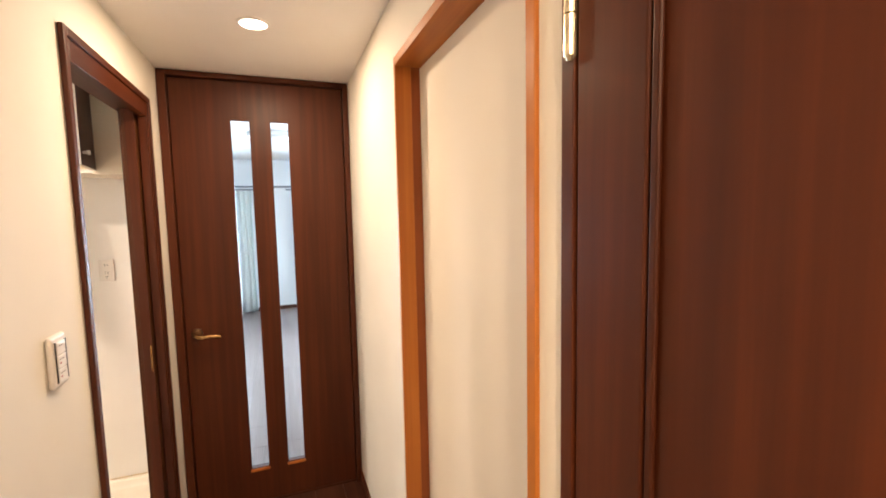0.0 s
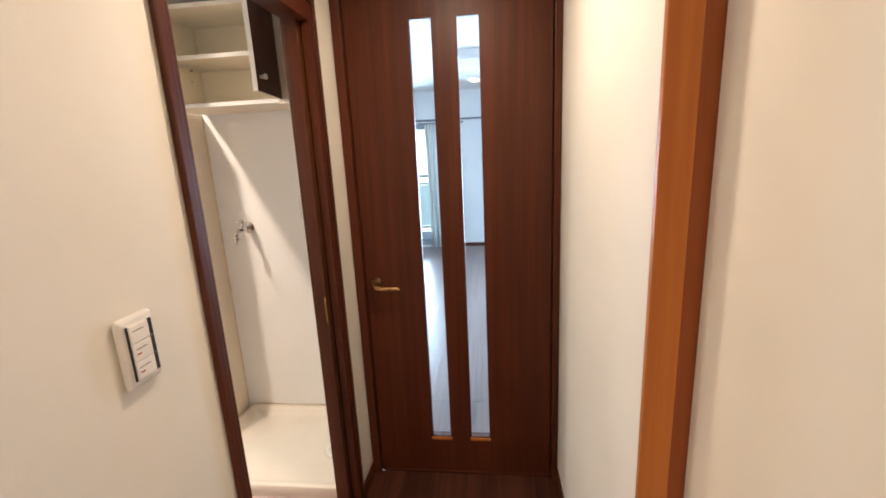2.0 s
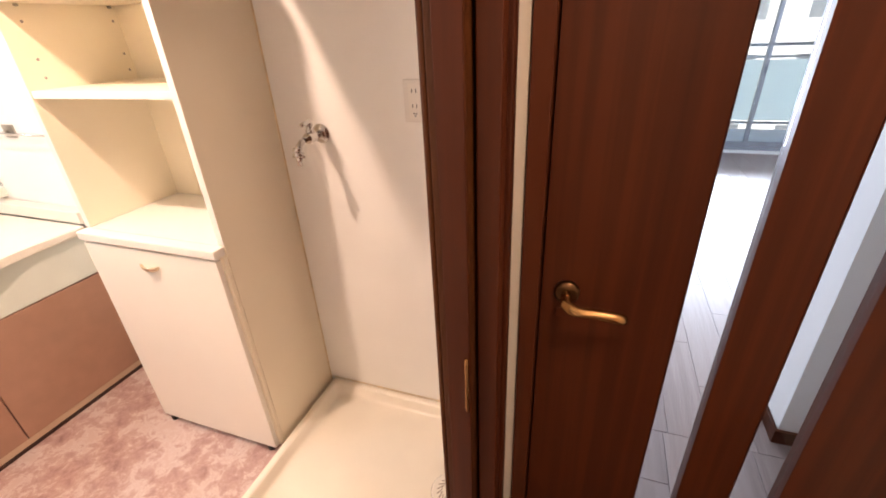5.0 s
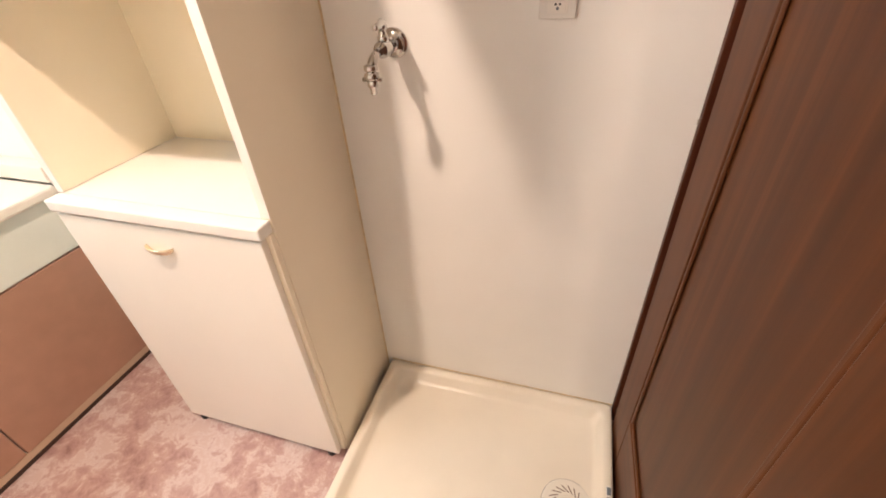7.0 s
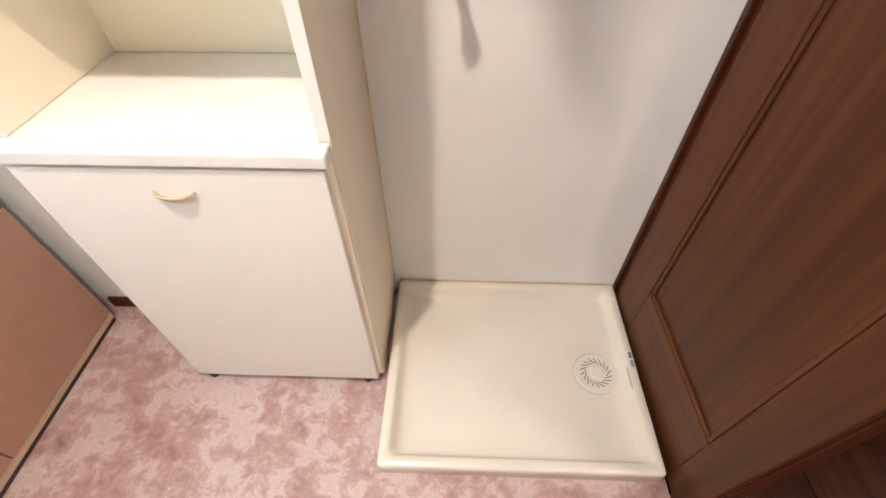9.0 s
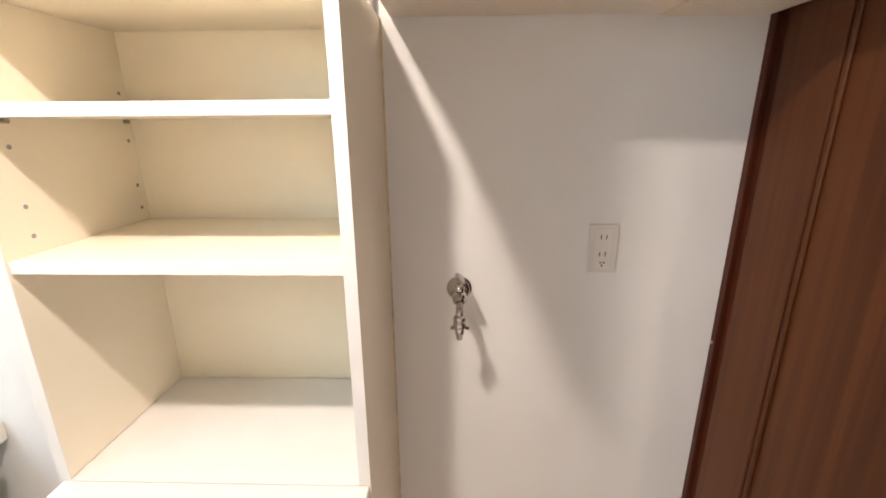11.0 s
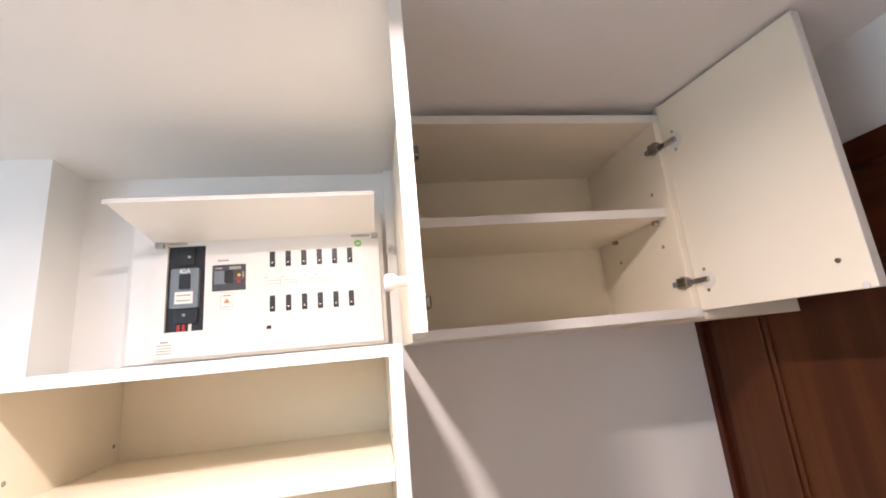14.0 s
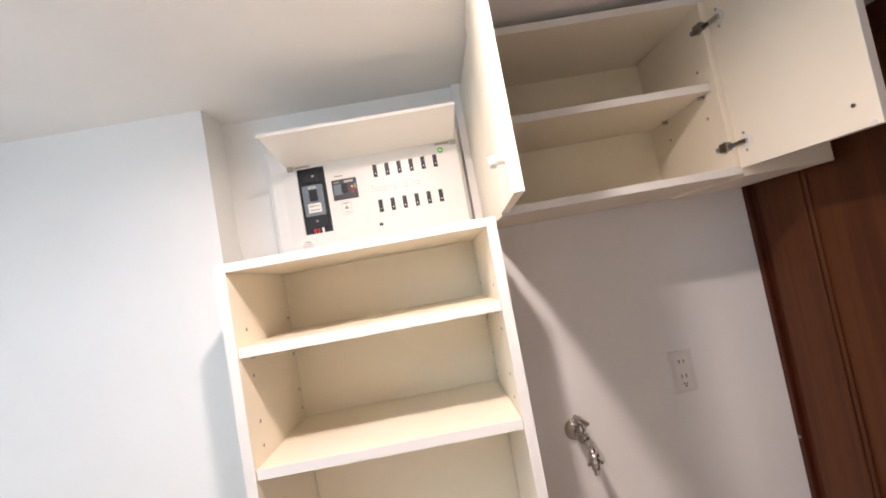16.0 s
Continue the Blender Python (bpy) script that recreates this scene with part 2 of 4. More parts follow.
def add_tube(bm, points, radius, sides=14, cap=True, radii=None):
    """A round bar along points."""
    rings = []
    pts = [Vector(p) for p in points]
    up = None
    for i, p in enumerate(pts):
        d = (pts[min(i + 1, len(pts) - 1)] - pts[max(i - 1, 0)]).normalized()
        if up is None:
            up = Vector((0, 0, 1)) if abs(d.z) < 0.9 else Vector((1, 0, 0))
        a = d.cross(up).normalized()
        b = a.cross(d).normalized()
        up = b
        rr = radii[i] if radii else radius
        rings.append([bm.verts.new(p + a * rr * math.cos(2 * math.pi * k / sides) + b * rr * math.sin(2 * math.pi * k / sides)) for k in range(sides)])
    for r0, r1 in zip(rings, rings[1:]):
        for k in range(sides):
            bm.faces.new((r0[k], r0[(k + 1) % sides], r1[(k + 1) % sides], r1[k]))
    if cap:
        bm.faces.new(rings[0])
        bm.faces.new(list(reversed(rings[-1])))
    return bm


def tube(points, radius, sides=14, radii=None):
    return add_tube(bmesh.new(), points, radius, sides, True, radii)


def arc(center, radius, a0, a1, steps, axis="xz"):
    out = []
    for i in range(steps + 1):
        a = radians(a0 + (a1 - a0) * i / steps)
        c, s = radius * math.cos(a), radius * math.sin(a)
        d = {"xz": (c, 0, s), "yz": (0, c, s), "xy": (c, s, 0)}[axis]
        out.append(Vector(center) + Vector(d))
    return out


def panel_with_holes(x, z, holes, y0, y1):
    """A board in the x-z plane from y0 to y1 with rectangular holes (x0, x1, z0, z1)."""
    bm = bmesh.new()
    xs = sorted({x[0], x[1], *[v for h in holes for v in h[:2]]})
    zs = sorted({z[0], z[1], *[v for h in holes for v in h[2:]]})
    solid = lambda i, j: 0 <= i < len(xs) - 1 and 0 <= j < len(zs) - 1 and not any(
        h[0] <= (xs[i] + xs[i + 1]) / 2 <= h[1] and h[2] <= (zs[j] + zs[j + 1]) / 2 <= h[3] for h in holes)
    cache = {}

    def v(i, j, k):
        if (i, j, k) not in cache:
            cache[(i, j, k)] = bm.verts.new((xs[i], (y0, y1)[k], zs[j]))
        return cache[(i, j, k)]

    for i in range(len(xs) - 1):
        for j in range(len(zs) - 1):
            if not solid(i, j):
                continue
            for k in (0, 1):
                bm.faces.new([v(i, j, k), v(i + 1, j, k), v(i + 1, j + 1, k), v(i, j + 1, k)])
            for di, dj, a, b in ((-1, 0, (i, j), (i, j + 1)), (1, 0, (i + 1, j), (i + 1, j + 1)), (0, -1, (i, j), (i + 1, j)), (0, 1, (i, j + 1), (i + 1, j + 1))):
                if not solid(i + di, j + dj):
                    bm.faces.new([v(*a, 0), v(*b, 0), v(*b, 1), v(*a, 1)])
    return bm


def wall(name, x, y, z, mat, label, kind="structure"):
    return tagged(mesh_object(name, box(x, y, z), mat), label, "wall", kind=kind)


# ---- large structure ----
HL, HR = 0.893, 1.778          # hall faces
DW = -0.468                    # hall end, face of the door frame

wall("wall_hall_west_south", (0.775, HL), (-4.6, -1.414), (0, 2.42), HALL_PAPER, "cream woven wallpaper wall beside the washroom opening")
wall("wall_hall_west_north", (0.866, HL), (-0.672, 0.02), (0, 2.42), HALL_PAPER, "narrow strip of cream wallpaper wall between two doors")
wall("wall_hall_west_above", (0.806, HL), (-1.414, -0.672), (2.050, 2.42), HALL_PAPER, "cream wallpaper wall above the washroom opening")
wall("wall_hall_east_north", (HR, 1.92), (-1.474, -0.37), (0, 2.42), HALL_PAPER, "cream woven wallpaper wall by the living room door")
wall("wall_hall_east_above", (HR, 1.92), (-2.296, -1.474), (2.042, 2.42), HALL_PAPER, "cream wallpaper wall above the closet")
wall("wall_hall_east_pier", (HR, 1.92), (-2.366, -2.296), (0, 2.42), HALL_PAPER, "narrow cream wallpaper pier between closet and door")
wall("wall_hall_east_over_door", (HR, 1.92), (-3.24, -2.366), (2.06, 2.42), HALL_PAPER, "cream wallpaper wall above a brown door")
wall("wall_hall_east_south", (HR, 1.92), (-4.6, -3.24), (0, 2.42), HALL_PAPER, "cream wallpaper wall at the entrance end")
wall("wall_hall_south", (0.775, 1.92), (-4.72, -4.6), (0, 2.42), HALL_PAPER, "plain cream wallpaper end wall")
wall("wall_closet_back", (1.93, 2.0), (-3.4, -1.3), (0, 2.42), HALL_PAPER, "plain wall behind closet and room door")
wall("wall_door_header", (HL, HR), (-0.37, -0.31), (2.244, 2.42), HALL_PAPER, "plain wall above the living room door")
tagged(mesh_object("ceiling_hall", box((0.775, 1.92), (-4.6, -0.37), (HC, HC + 0.1)), CEILING_PAPER), "off-white papered hall ceiling", "ceiling", kind="structure")

wall("wall_washroom_north_recess", (-0.80, -0.018), (0.018, 0.10), (0, 2.40), WASH_PAPER, "off-white wall behind the shelf unit and breaker panel")
wall("wall_washroom_north", (-0.018, 0.866), (0.0, 0.10), (0, 2.40), WASH_PAPER, "off-white wall with tap and socket behind the washing machine tray")
wall("wall_washroom_north_west", (-1.80, -0.718), (-0.10, 0.018), (0, 2.40), WASH_PAPER, "projecting off-white wall with a towel bar")
wall("wall_washroom_west", (-1.90, -1.80), (-1.72, 0.018), (0, 2.40), WASH_PAPER, "plain off-white wall behind the vanity")
# unseen closing wall, placed near so it bounces light into the wall cabinet
wall("wall_washroom_south", (-1.80, 0.775), (-1.72, -1.62), (0, 2.40), WASH_PAPER, "unseen off-white washroom wall set close to bounce light")
wall("wall_washroom_east_above", (0.800, 0.8058), (-1.414, -0.001), (2.047, WC), WASH_PAPER, "off-white wall above the sliding door")
wall("wall_washroom_east_south", (0.765, 0.775), (-1.62, -1.414), (0, WC), WASH_PAPER, "unseen off-white washroom wall set close to bounce light beside the opening")
tagged(mesh_object("ceiling_washroom", box((-1.90, 0.865), (-1.72, 0.1), (WC, WC + 0.13)), CEILING_PAPER), "off-white papered washroom ceiling", "ceiling", kind="structure")
tagged(mesh_object("floor_washroom", box((-1.90, 0.806), (-1.72, 0.1), (-0.1, 0.0)), marble_vinyl("pink_marble_vinyl")), "pinkish marble-patterned vinyl floor", "floor", kind="structure")

# living room beyond the door
LY, LE, LWX, LC = 4.62, 3.75, -2.4, 2.42
wall("wall_living_south_west", (LWX, 0.893), (0.10, 0.16), (0, LC), LIVING_PAPER, "white living room wall backing the washroom")
wall("wall_living_return", (0.893, 0.925), (-0.37, 0.16), (0, LC), LIVING_PAPER, "short white return wall beside the door")
wall("wall_living_corner", (1.92, 2.02), (-0.37, 0.32), (0, LC), LIVING_PAPER, "white wall corner just past the door")
wall("wall_living_pier", (1.77, 1.918), (0.24, 0.42), (0, LC), LIVING_PAPER, "white wall pier just past the living room door")
wall("wall_living_kitchen", (2.02, LE), (0.22, 0.32), (0, LC), LIVING_PAPER, "white living room wall")
wall("wall_living_east", (LE, LE + 0.1), (0.22, LY), (0, LC), LIVING_PAPER, "white living room wall beside the balcony window")
wall("wall_living_west", (LWX - 0.1, LWX), (0.10, LY), (0, LC), LIVING_PAPER, "white living room wall")
tagged(mesh_object("wall_living_north", panel_with_holes((LWX - 0.1, LE + 0.1), (0, LC), [(-0.65, 0.72, 0.03, 1.95), (1.93, 3.35, 0.03, 1.95)], LY, LY + 0.15), LIVING_PAPER), "white wall with two balcony windows", "wall", kind="structure")
tagged(mesh_object("ceiling_living", box((LWX - 0.1, LE + 0.1), (-0.31, LY + 0.15), (LC, LC + 0.1)), LIVING_PAPER), "white living room ceiling", "ceiling", kind="structure")
tagged(mesh_object("baseboard_living", box((0.72, 1.93), (LY - 0.012, LY), (0.0, 0.06)), DARK_WOOD_X), "dark baseboard along the window wall", "baseboard", kind="structure")
tagged(mesh_object("baseboard_living_corner", box((1.908, 1.92), (-0.36, 0.226), (0.0, 0.06)), DARK_WOOD_Y), "dark baseboard at the corner past the door", "baseboard", kind="structure")
tagged(mesh_object("baseboard_pier", box((1.758, 1.907), (0.228, 0.2395), (0.0, 0.06)), DARK_WOOD_X), "dark baseboard along the wall pier", "baseboard", kind="structure")
tagged(mesh_object("baseboard_pier_side", box((1.758, 1.7695), (0.2397, 0.42), (0.0, 0.06)), DARK_WOOD_Y), "dark baseboard along the side of the wall pier", "baseboard", kind="structure")
tagged(mesh_object("picture_rail", box((LWX, LE), (LY - 0.03, LY), (1.985, 2.012), 0.003), GREY_PLASTIC), "thin grey rail above the living room windows", "trim", kind="structure")

# baseboards of the hall and washroom
for nm, x, y in (("baseboard_hall_west", (HL, HL + 0.012), (-0.647, DW)), ("baseboard_hall_east", (HR - 0.012, HR), (-1.45, DW)),
                 ("baseboard_hall_west_south", (HL, HL + 0.012), (-4.6, -1.440)), ("baseboard_pier", (HR - 0.012, HR), (-2.36, -2.30))):
    tagged(mesh_object(nm, box(x, y, (0, 0.06), 0.002), DARK_WOOD_Y), "dark wood baseboard along the hall", "baseboard", kind="structure")
tagged(mesh_object("baseboard_washroom", box((-1.06, -0.718), (-0.112, -0.10), (0, 0.05), 0.002), DARK_WOOD_X), "dark baseboard under the vanity wall", "baseboard", kind="structure")
tagged(mesh_object("threshold", box((0.8065, 0.893), (-1.414, -0.672), (-0.05, 0.004), 0.002), DARK_WOOD_Y), "dark wood threshold of the sliding door", "threshold", kind="structure")

# ---- hall: living room door in its frame ----
door = thing("door_1", (1.34, -0.42, 0), "closed dark brown wood door with two narrow glass strips", "door", kind="structure")
SX = ((1.195, 1.284), (1.380, 1.468))
leaf = part("leaf", panel_with_holes((0.936, 1.744), (0.008, 2.212), [(a, b, 0.193, 2.028) for a, b in SX], -0.440, -0.404), DARK_WOOD, door)
for a, b in SX:
    g = part("glass_strip", box((a + 0.002, b - 0.002), (-0.424, -0.418), (0.194, 2.027)), GLASS, leaf, "clear narrow glass strip")
    g.visible_shadow = False
    bm = bmesh.new()
    for x in ((a, a + 0.002), (b - 0.002, b)):
        add_box(bm, x, (-0.443, -0.4245), (0.193, 2.028), 0.0015)
    add_box(bm, (a + 0.002, b - 0.002), (-0.443, -0.4245), (0.192, 0.198), 0.0015)
    add_box(bm, (a + 0.002, b - 0.002), (-0.443, -0.4245), (2.022, 2.028), 0.0015)
    part("glazing_bead", bm, DARK_WOOD, leaf)
    part("bottom_bead", box((a - 0.004, b + 0.004), (-0.448, -0.4402), (0.178, 0.193), 0.003), ORANGE_WOOD, leaf, "lighter brown sill bead under the glass")
for nm, x, z in (("jamb", (HL + 0.003, 0.932), (0, 2.240)), ("jamb", (1.748, HR - 0.003), (0, 2.240))):
    part(nm, box(x, (DW, -0.375), z, 0.002), DARK_WOOD, door)
part("head", box((0.932, 1.748), (DW, -0.375), (2.216, 2.240), 0.002), DARK_WOOD_X, door)
for x in ((0.9322, 0.948), (1.732, 1.7478)):
    part("door_stop", box(x, (-0.403, -0.3755), (0.007, 2.2158), 0.001), DARK_WOOD, door)
part("door_stop", box((0.948, 1.732), (-0.403, -0.3755), (2.200, 2.2158), 0.001), DARK_WOOD_X, door)
part("sill", box((0.932, 1.748), (-0.45, -0.375), (0.0, 0.006), 0.001), DARK_WOOD_X, door)
HX, HY, HZ = 0.986, -0.440, 0.962
hd = part("rose", tube([(HX, HY, HZ), (HX, HY - 0.008, HZ), (HX, HY - 0.012, HZ)], 0.026, 28, [0.025, 0.025, 0.020]), BRONZE, leaf, "round dark bronze rose", True)
part("lever_handle", tube([(HX + a, HY - b, HZ + c) for a, b, c in ((0, 0.008, 0), (0, 0.034, -0.001), (0.003, 0.046, -0.004), (0.014, 0.053, -0.008), (0.034, 0.056, -0.010), (0.060, 0.056, -0.008), (0.085, 0.055, -0.010), (0.102, 0.053, -0.013), (0.113, 0.051, -0.015))],
                          0.008, 16, [0.010, 0.010, 0.011, 0.0115, 0.0105, 0.0100, 0.0105, 0.0115, 0.008]), BRASS, hd, "curved antique brass lever", True)
part("lock_plate", box((0.968, 1.004), (-0.443, -0.4402), (0.900, 0.920), 0.001), DARK_WOOD, leaf)

# ---- hall: sliding washroom door ----
frame_w = thing("washroom_door_frame", (HL, -1.04, 0), "dark brown wood frame round the washroom opening", "door frame", kind="structure")
part("casing", box((HL + 0.0005, 0.908), (-1.438, -1.4142), (0, 2.056), 0.003), DARK_WOOD, frame_w)
part("casing", box((HL + 0.0005, 0.908), (-0.6718, -0.648), (0, 2.056), 0.003), DARK_WOOD, frame_w)
part("casing", box((HL + 0.0005, 0.908), (-1.414, -0.672), (2.031, 2.056), 0.003), DARK_WOOD_Y, frame_w)
part("jamb", box((0.850, 0.901), (-1.4138, -1.394), (0.004, 2.031), 0.002), DARK_WOOD, frame_w)
part("jamb", box((0.869, 0.901), (-0.700, -0.6722), (0.004, 2.031), 0.002), DARK_WOOD, frame_w)
part("head", box((0.869, 0.901), (-1.394, -0.700), (1.972, 2.0495), 0.002), DARK_WOOD_Y, frame_w)
part("track", box((0.786, 0.866), (-1.394, -0.002), (1.996, 2.0455), 0.002), DARK_WOOD_Y, frame_w)

sl = thing("door_2", (0.83, -0.37, 0.006), "open dark brown sliding door with a framed panel", "sliding door", kind="structure")
SL0, SL1 = 0.793, 0.848
SZT = 1.994
def framed_leaf(x, y, z, stiles, rails, face, mats, parent):
    """A leaf with stiles and rails proud of a recessed panel and a rounded moulding round it; face -1 looks to -x."""
    wood_z, wood_y = mats
    d = 0.008
    xo, xi = (x[0], x[0] + d) if face < 0 else (x[1], x[1] - d)
    core = (xi + 0.0004, x[1]) if face < 0 else (x[0], xi - 0.0004)
    lf = part("leaf", box(core, y, z, 0.002), wood_z, parent)
    sx = tuple(sorted((xo, xi)))
    p0, p1 = y[0] + stiles[0], y[1] - stiles[1]
    q0, q1 = z[0] + rails[0], z[1] - rails[1]
    part("stile", box(sx, (y[0], p0), z, 0.003), wood_z, lf)
    part("stile", box(sx, (p1, y[1]), z, 0.003), wood_z, lf)
    part("rail", box(sx, (p0 + 0.0003, p1 - 0.0003), (z[0], q0), 0.003), wood_y, lf)
    part("rail", box(sx, (p0 + 0.0003, p1 - 0.0003), (q1, z[1]), 0.003), wood_y, lf)
    g, w = 0.0022, 0.013
    mid = tuple(sorted((xi, xi + face * 0.0065)))
    for a0, a1 in ((p0 + g, p0 + g + w), (p1 - g - w, p1 - g)):
        part("moulding", box(mid, (a0, a1), (q0 + g, q1 - g), 0.004, 3), wood_z, lf)
    for b0, b1 in ((q0 + g, q0 + g + w), (q1 - g - w, q1 - g)):
        part("moulding", box(mid, (p0 + g + w, p1 - g - w), (b0, b1), 0.004, 3), wood_y, lf)
    return lf


body = framed_leaf((SL0, SL1), (-0.728, -0.050), (0.006, SZT), (0.098, 0.142), (0.262, 0.154), -1, (SLIDE_WOOD, SLIDE_WOOD_Y), sl)
part("end_groove", box((SL0 + 0.010, SL1), (-0.0498, -0.003), (0.006, SZT), 0.001), DARK_WOOD, body, "dark groove at the end of the leaf")
part("wall_strip", box((0.7895, 0.8055), (-0.0195, -0.0008), (0.004, 1.994), 0.002), DARK_WOOD, frame_w, "thin brown strip against the wall")
part("edge_strip", box((0.812, 0.8475), (-0.732, -0.7282), (0.006, SZT), 0.001), DARK_WOOD, body)
pull = part("finger_pull", tube([(0.843, -0.7325, 0.89), (0.843, -0.7345, 0.90), (0.843, -0.7345, 0.99), (0.843, -0.7325, 1.00)], 0.0032, 12), BRASS, body, "narrow brass finger pull")
part("catch", tube([(0.790, -0.0102, 1.02), (0.786, -0.0102, 1.02)], 0.0045, 12), STEEL, frame_w)
# the leaf hangs slightly askew in its track
SKEW = Matrix.Translation((0.793, -0.003, 0)) @ Matrix.Rotation(radians(1.3), 4, "Z") @ Matrix.Translation((-0.793, 0.003, 0))
for ob in sl.children_recursive:
    ob.data.transform(SKEW)

# ---- hall: closet with papered sliding panel ----
clos = thing("closet_frame", (HR, -1.88, 0), "orange-brown wood frame of a hall closet", "door frame", kind="structure")
for y, y2 in (((-1.490, -1.4742), (-1.486, -1.4742)), ((-2.2958, -2.270), (-2.2958, -2.276))):
    part("jamb", box((HR - 0.008, 1.824), y, (0, 2.040), 0.002), ORANGE_WOOD, clos)
    part("jamb_stop", box((1.824, 1.874), y2, (0, 2.024), 0.002), SHADED_ORANGE, clos, "stop strip coloured a darker, shaded orange")
part("head", box((HR - 0.008, 1.882), (-2.270, -1.490), (2.012, 2.040), 0.002), ORANGE_WOOD_Y, clos)
part("sill", box((HR - 0.002, 1.882), (-2.270, -1.490), (-0.004, 0.008), 0.002), ORANGE_WOOD_Y, clos)
cd = thing("door_3", (1.87, -1.88, 0.008), "cream papered closet panel in an orange wood frame", "closet door", kind="structure")
part("panel", box((1.852, 1.872), (-2.2685, -1.4915), (0.010, 2.010), 0.002), HALL_PAPER, cd)

# ---- hall: brown room door ----
rd = thing("door_4", (HR, -2.80, 0), "closed dark brown framed panel door with brass hinges", "door", kind="structure")
part("jamb", box((HR - 0.012, 1.88), (-2.392, -2.3662), (0, 2.06), 0.002), DARK_WOOD, rd)
part("jamb", box((HR - 0.012, 1.88), (-3.2398, -3.215), (0, 2.06), 0.002), DARK_WOOD, rd)
part("head", box((HR - 0.012, 1.88), (-3.215, -2.392), (2.035, 2.0598), 0.002), DARK_WOOD_Y, rd)
framed_leaf((HR - 0.010, 1.806), (-3.211, -2.397), (0.008, 2.031), (0.112, 0.112), (0.25, 0.16), -1, (DARK_WOOD, DARK_WOOD_Y), rd)
for z in (0.25, 1.742):
    hg = part("hinge", tube([(HR - 0.014, -2.388, z), (HR - 0.014, -2.388, z + 0.05)], 0.0085, 16), GOLD, rd, "brass hinge knuckle")
    part("hinge_knuckle", tube([(HR - 0.014, -2.388, z + 0.052), (HR - 0.014, -2.388, z + 0.10)], 0.0085, 16), GOLD, hg)
    part("hinge_cap", tube([(HR - 0.014, -2.388, z - 0.006), (HR - 0.014, -2.388, z)], 0.005, 16, [0.004, 0.008]), GOLD, hg)

# ---- hall: downlights ----
def downlight(x, y, z, label, mat, r=0.045):
    d = thing("downlight", (x, y, z), label, "ceiling light")
    bm = bmesh.new()
    n = 36
    prof = [(r + 0.012, 0.0), (r + 0.010, -0.004), (r + 0.001, -0.005), (r, 0.0)]
    rings = [[bm.verts.new((x + a * math.cos(2 * math.pi * k / n), y + a * math.sin(2 * math.pi * k / n), z + b)) for k in range(n)] for a, b in prof]
    for i in range(4):
        for k in range(n):
            bm.faces.new((rings[i][k], rings[i][(k + 1) % n], rings[(i + 1) % 4][(k + 1) % n], rings[(i + 1) % 4][k]))
    part("trim_ring", bm, WHITE_PLASTIC, d, smooth=True)
    part("diffuser", tube([(x, y, z - 0.001), (x, y, z - 0.0035)], r - 0.001, 36), mat, d)
    return d


downlight(1.35, -1.10, HC, "small round lit downlight in the hall ceiling", LAMP_WARM)
# unseen fixture, added only to go with the fill light at this spot
downlight(1.34, -3.4, HC, "small round lit downlight in the hall ceiling", LAMP_WARM)
downlight(-0.24, -0.83, WC, "small round lit downlight in the washroom ceiling", LAMP_WARM)

# ---- hall: light switch ----
SY, SZ = -1.617, 1.218
sw = thing("light_switch", (HL, SY, SZ), "white plastic light switch plate with three wide rockers", "light switch")
part("plate", box((HL, HL + 0.0125), (SY - 0.037, SY + 0.038), (SZ - 0.062, SZ + 0.062), 0.0075, 5), WHITE_PLASTIC, sw)
part("inner_frame", box((HL + 0.0125, HL + 0.0140), (SY - 0.026, SY + 0.031), (SZ - 0.050, SZ + 0.050), 0.0006), EDGE_WHITE, sw)
for i in range(3):
    z0 = SZ - 0.048 + i * 0.0322
    rk = part("rocker", box((HL + 0.0140, HL + 0.0175), (SY - 0.021, SY + 0.019), (z0, z0 + 0.031), 0.0015), EDGE_WHITE, sw)
    part("label_line", box((HL + 0.0174, HL + 0.0178), (SY - 0.015, SY + 0.008), (z0 + 0.020, z0 + 0.022)), PRINT, rk)
    if i < 2:
        part("label_line", box((HL + 0.0174, HL + 0.0178), (SY - 0.015, SY - 0.006), (z0 + 0.011, z0 + 0.0135)), RED, rk, "small red printed mark")
    part("side_strip", box((HL + 0.0140, HL + 0.0160), (SY + 0.0195, SY + 0.028), (z0, z0 + 0.031), 0.0005), BLACK, rk, "black strip beside the rocker")
part("side_strip", box((HL + 0.0140, HL + 0.0160), (SY - 0.0255, SY - 0.0215), (SZ - 0.048, SZ + 0.048), 0.0005), BLACK, sw, "black strip beside the rockers")

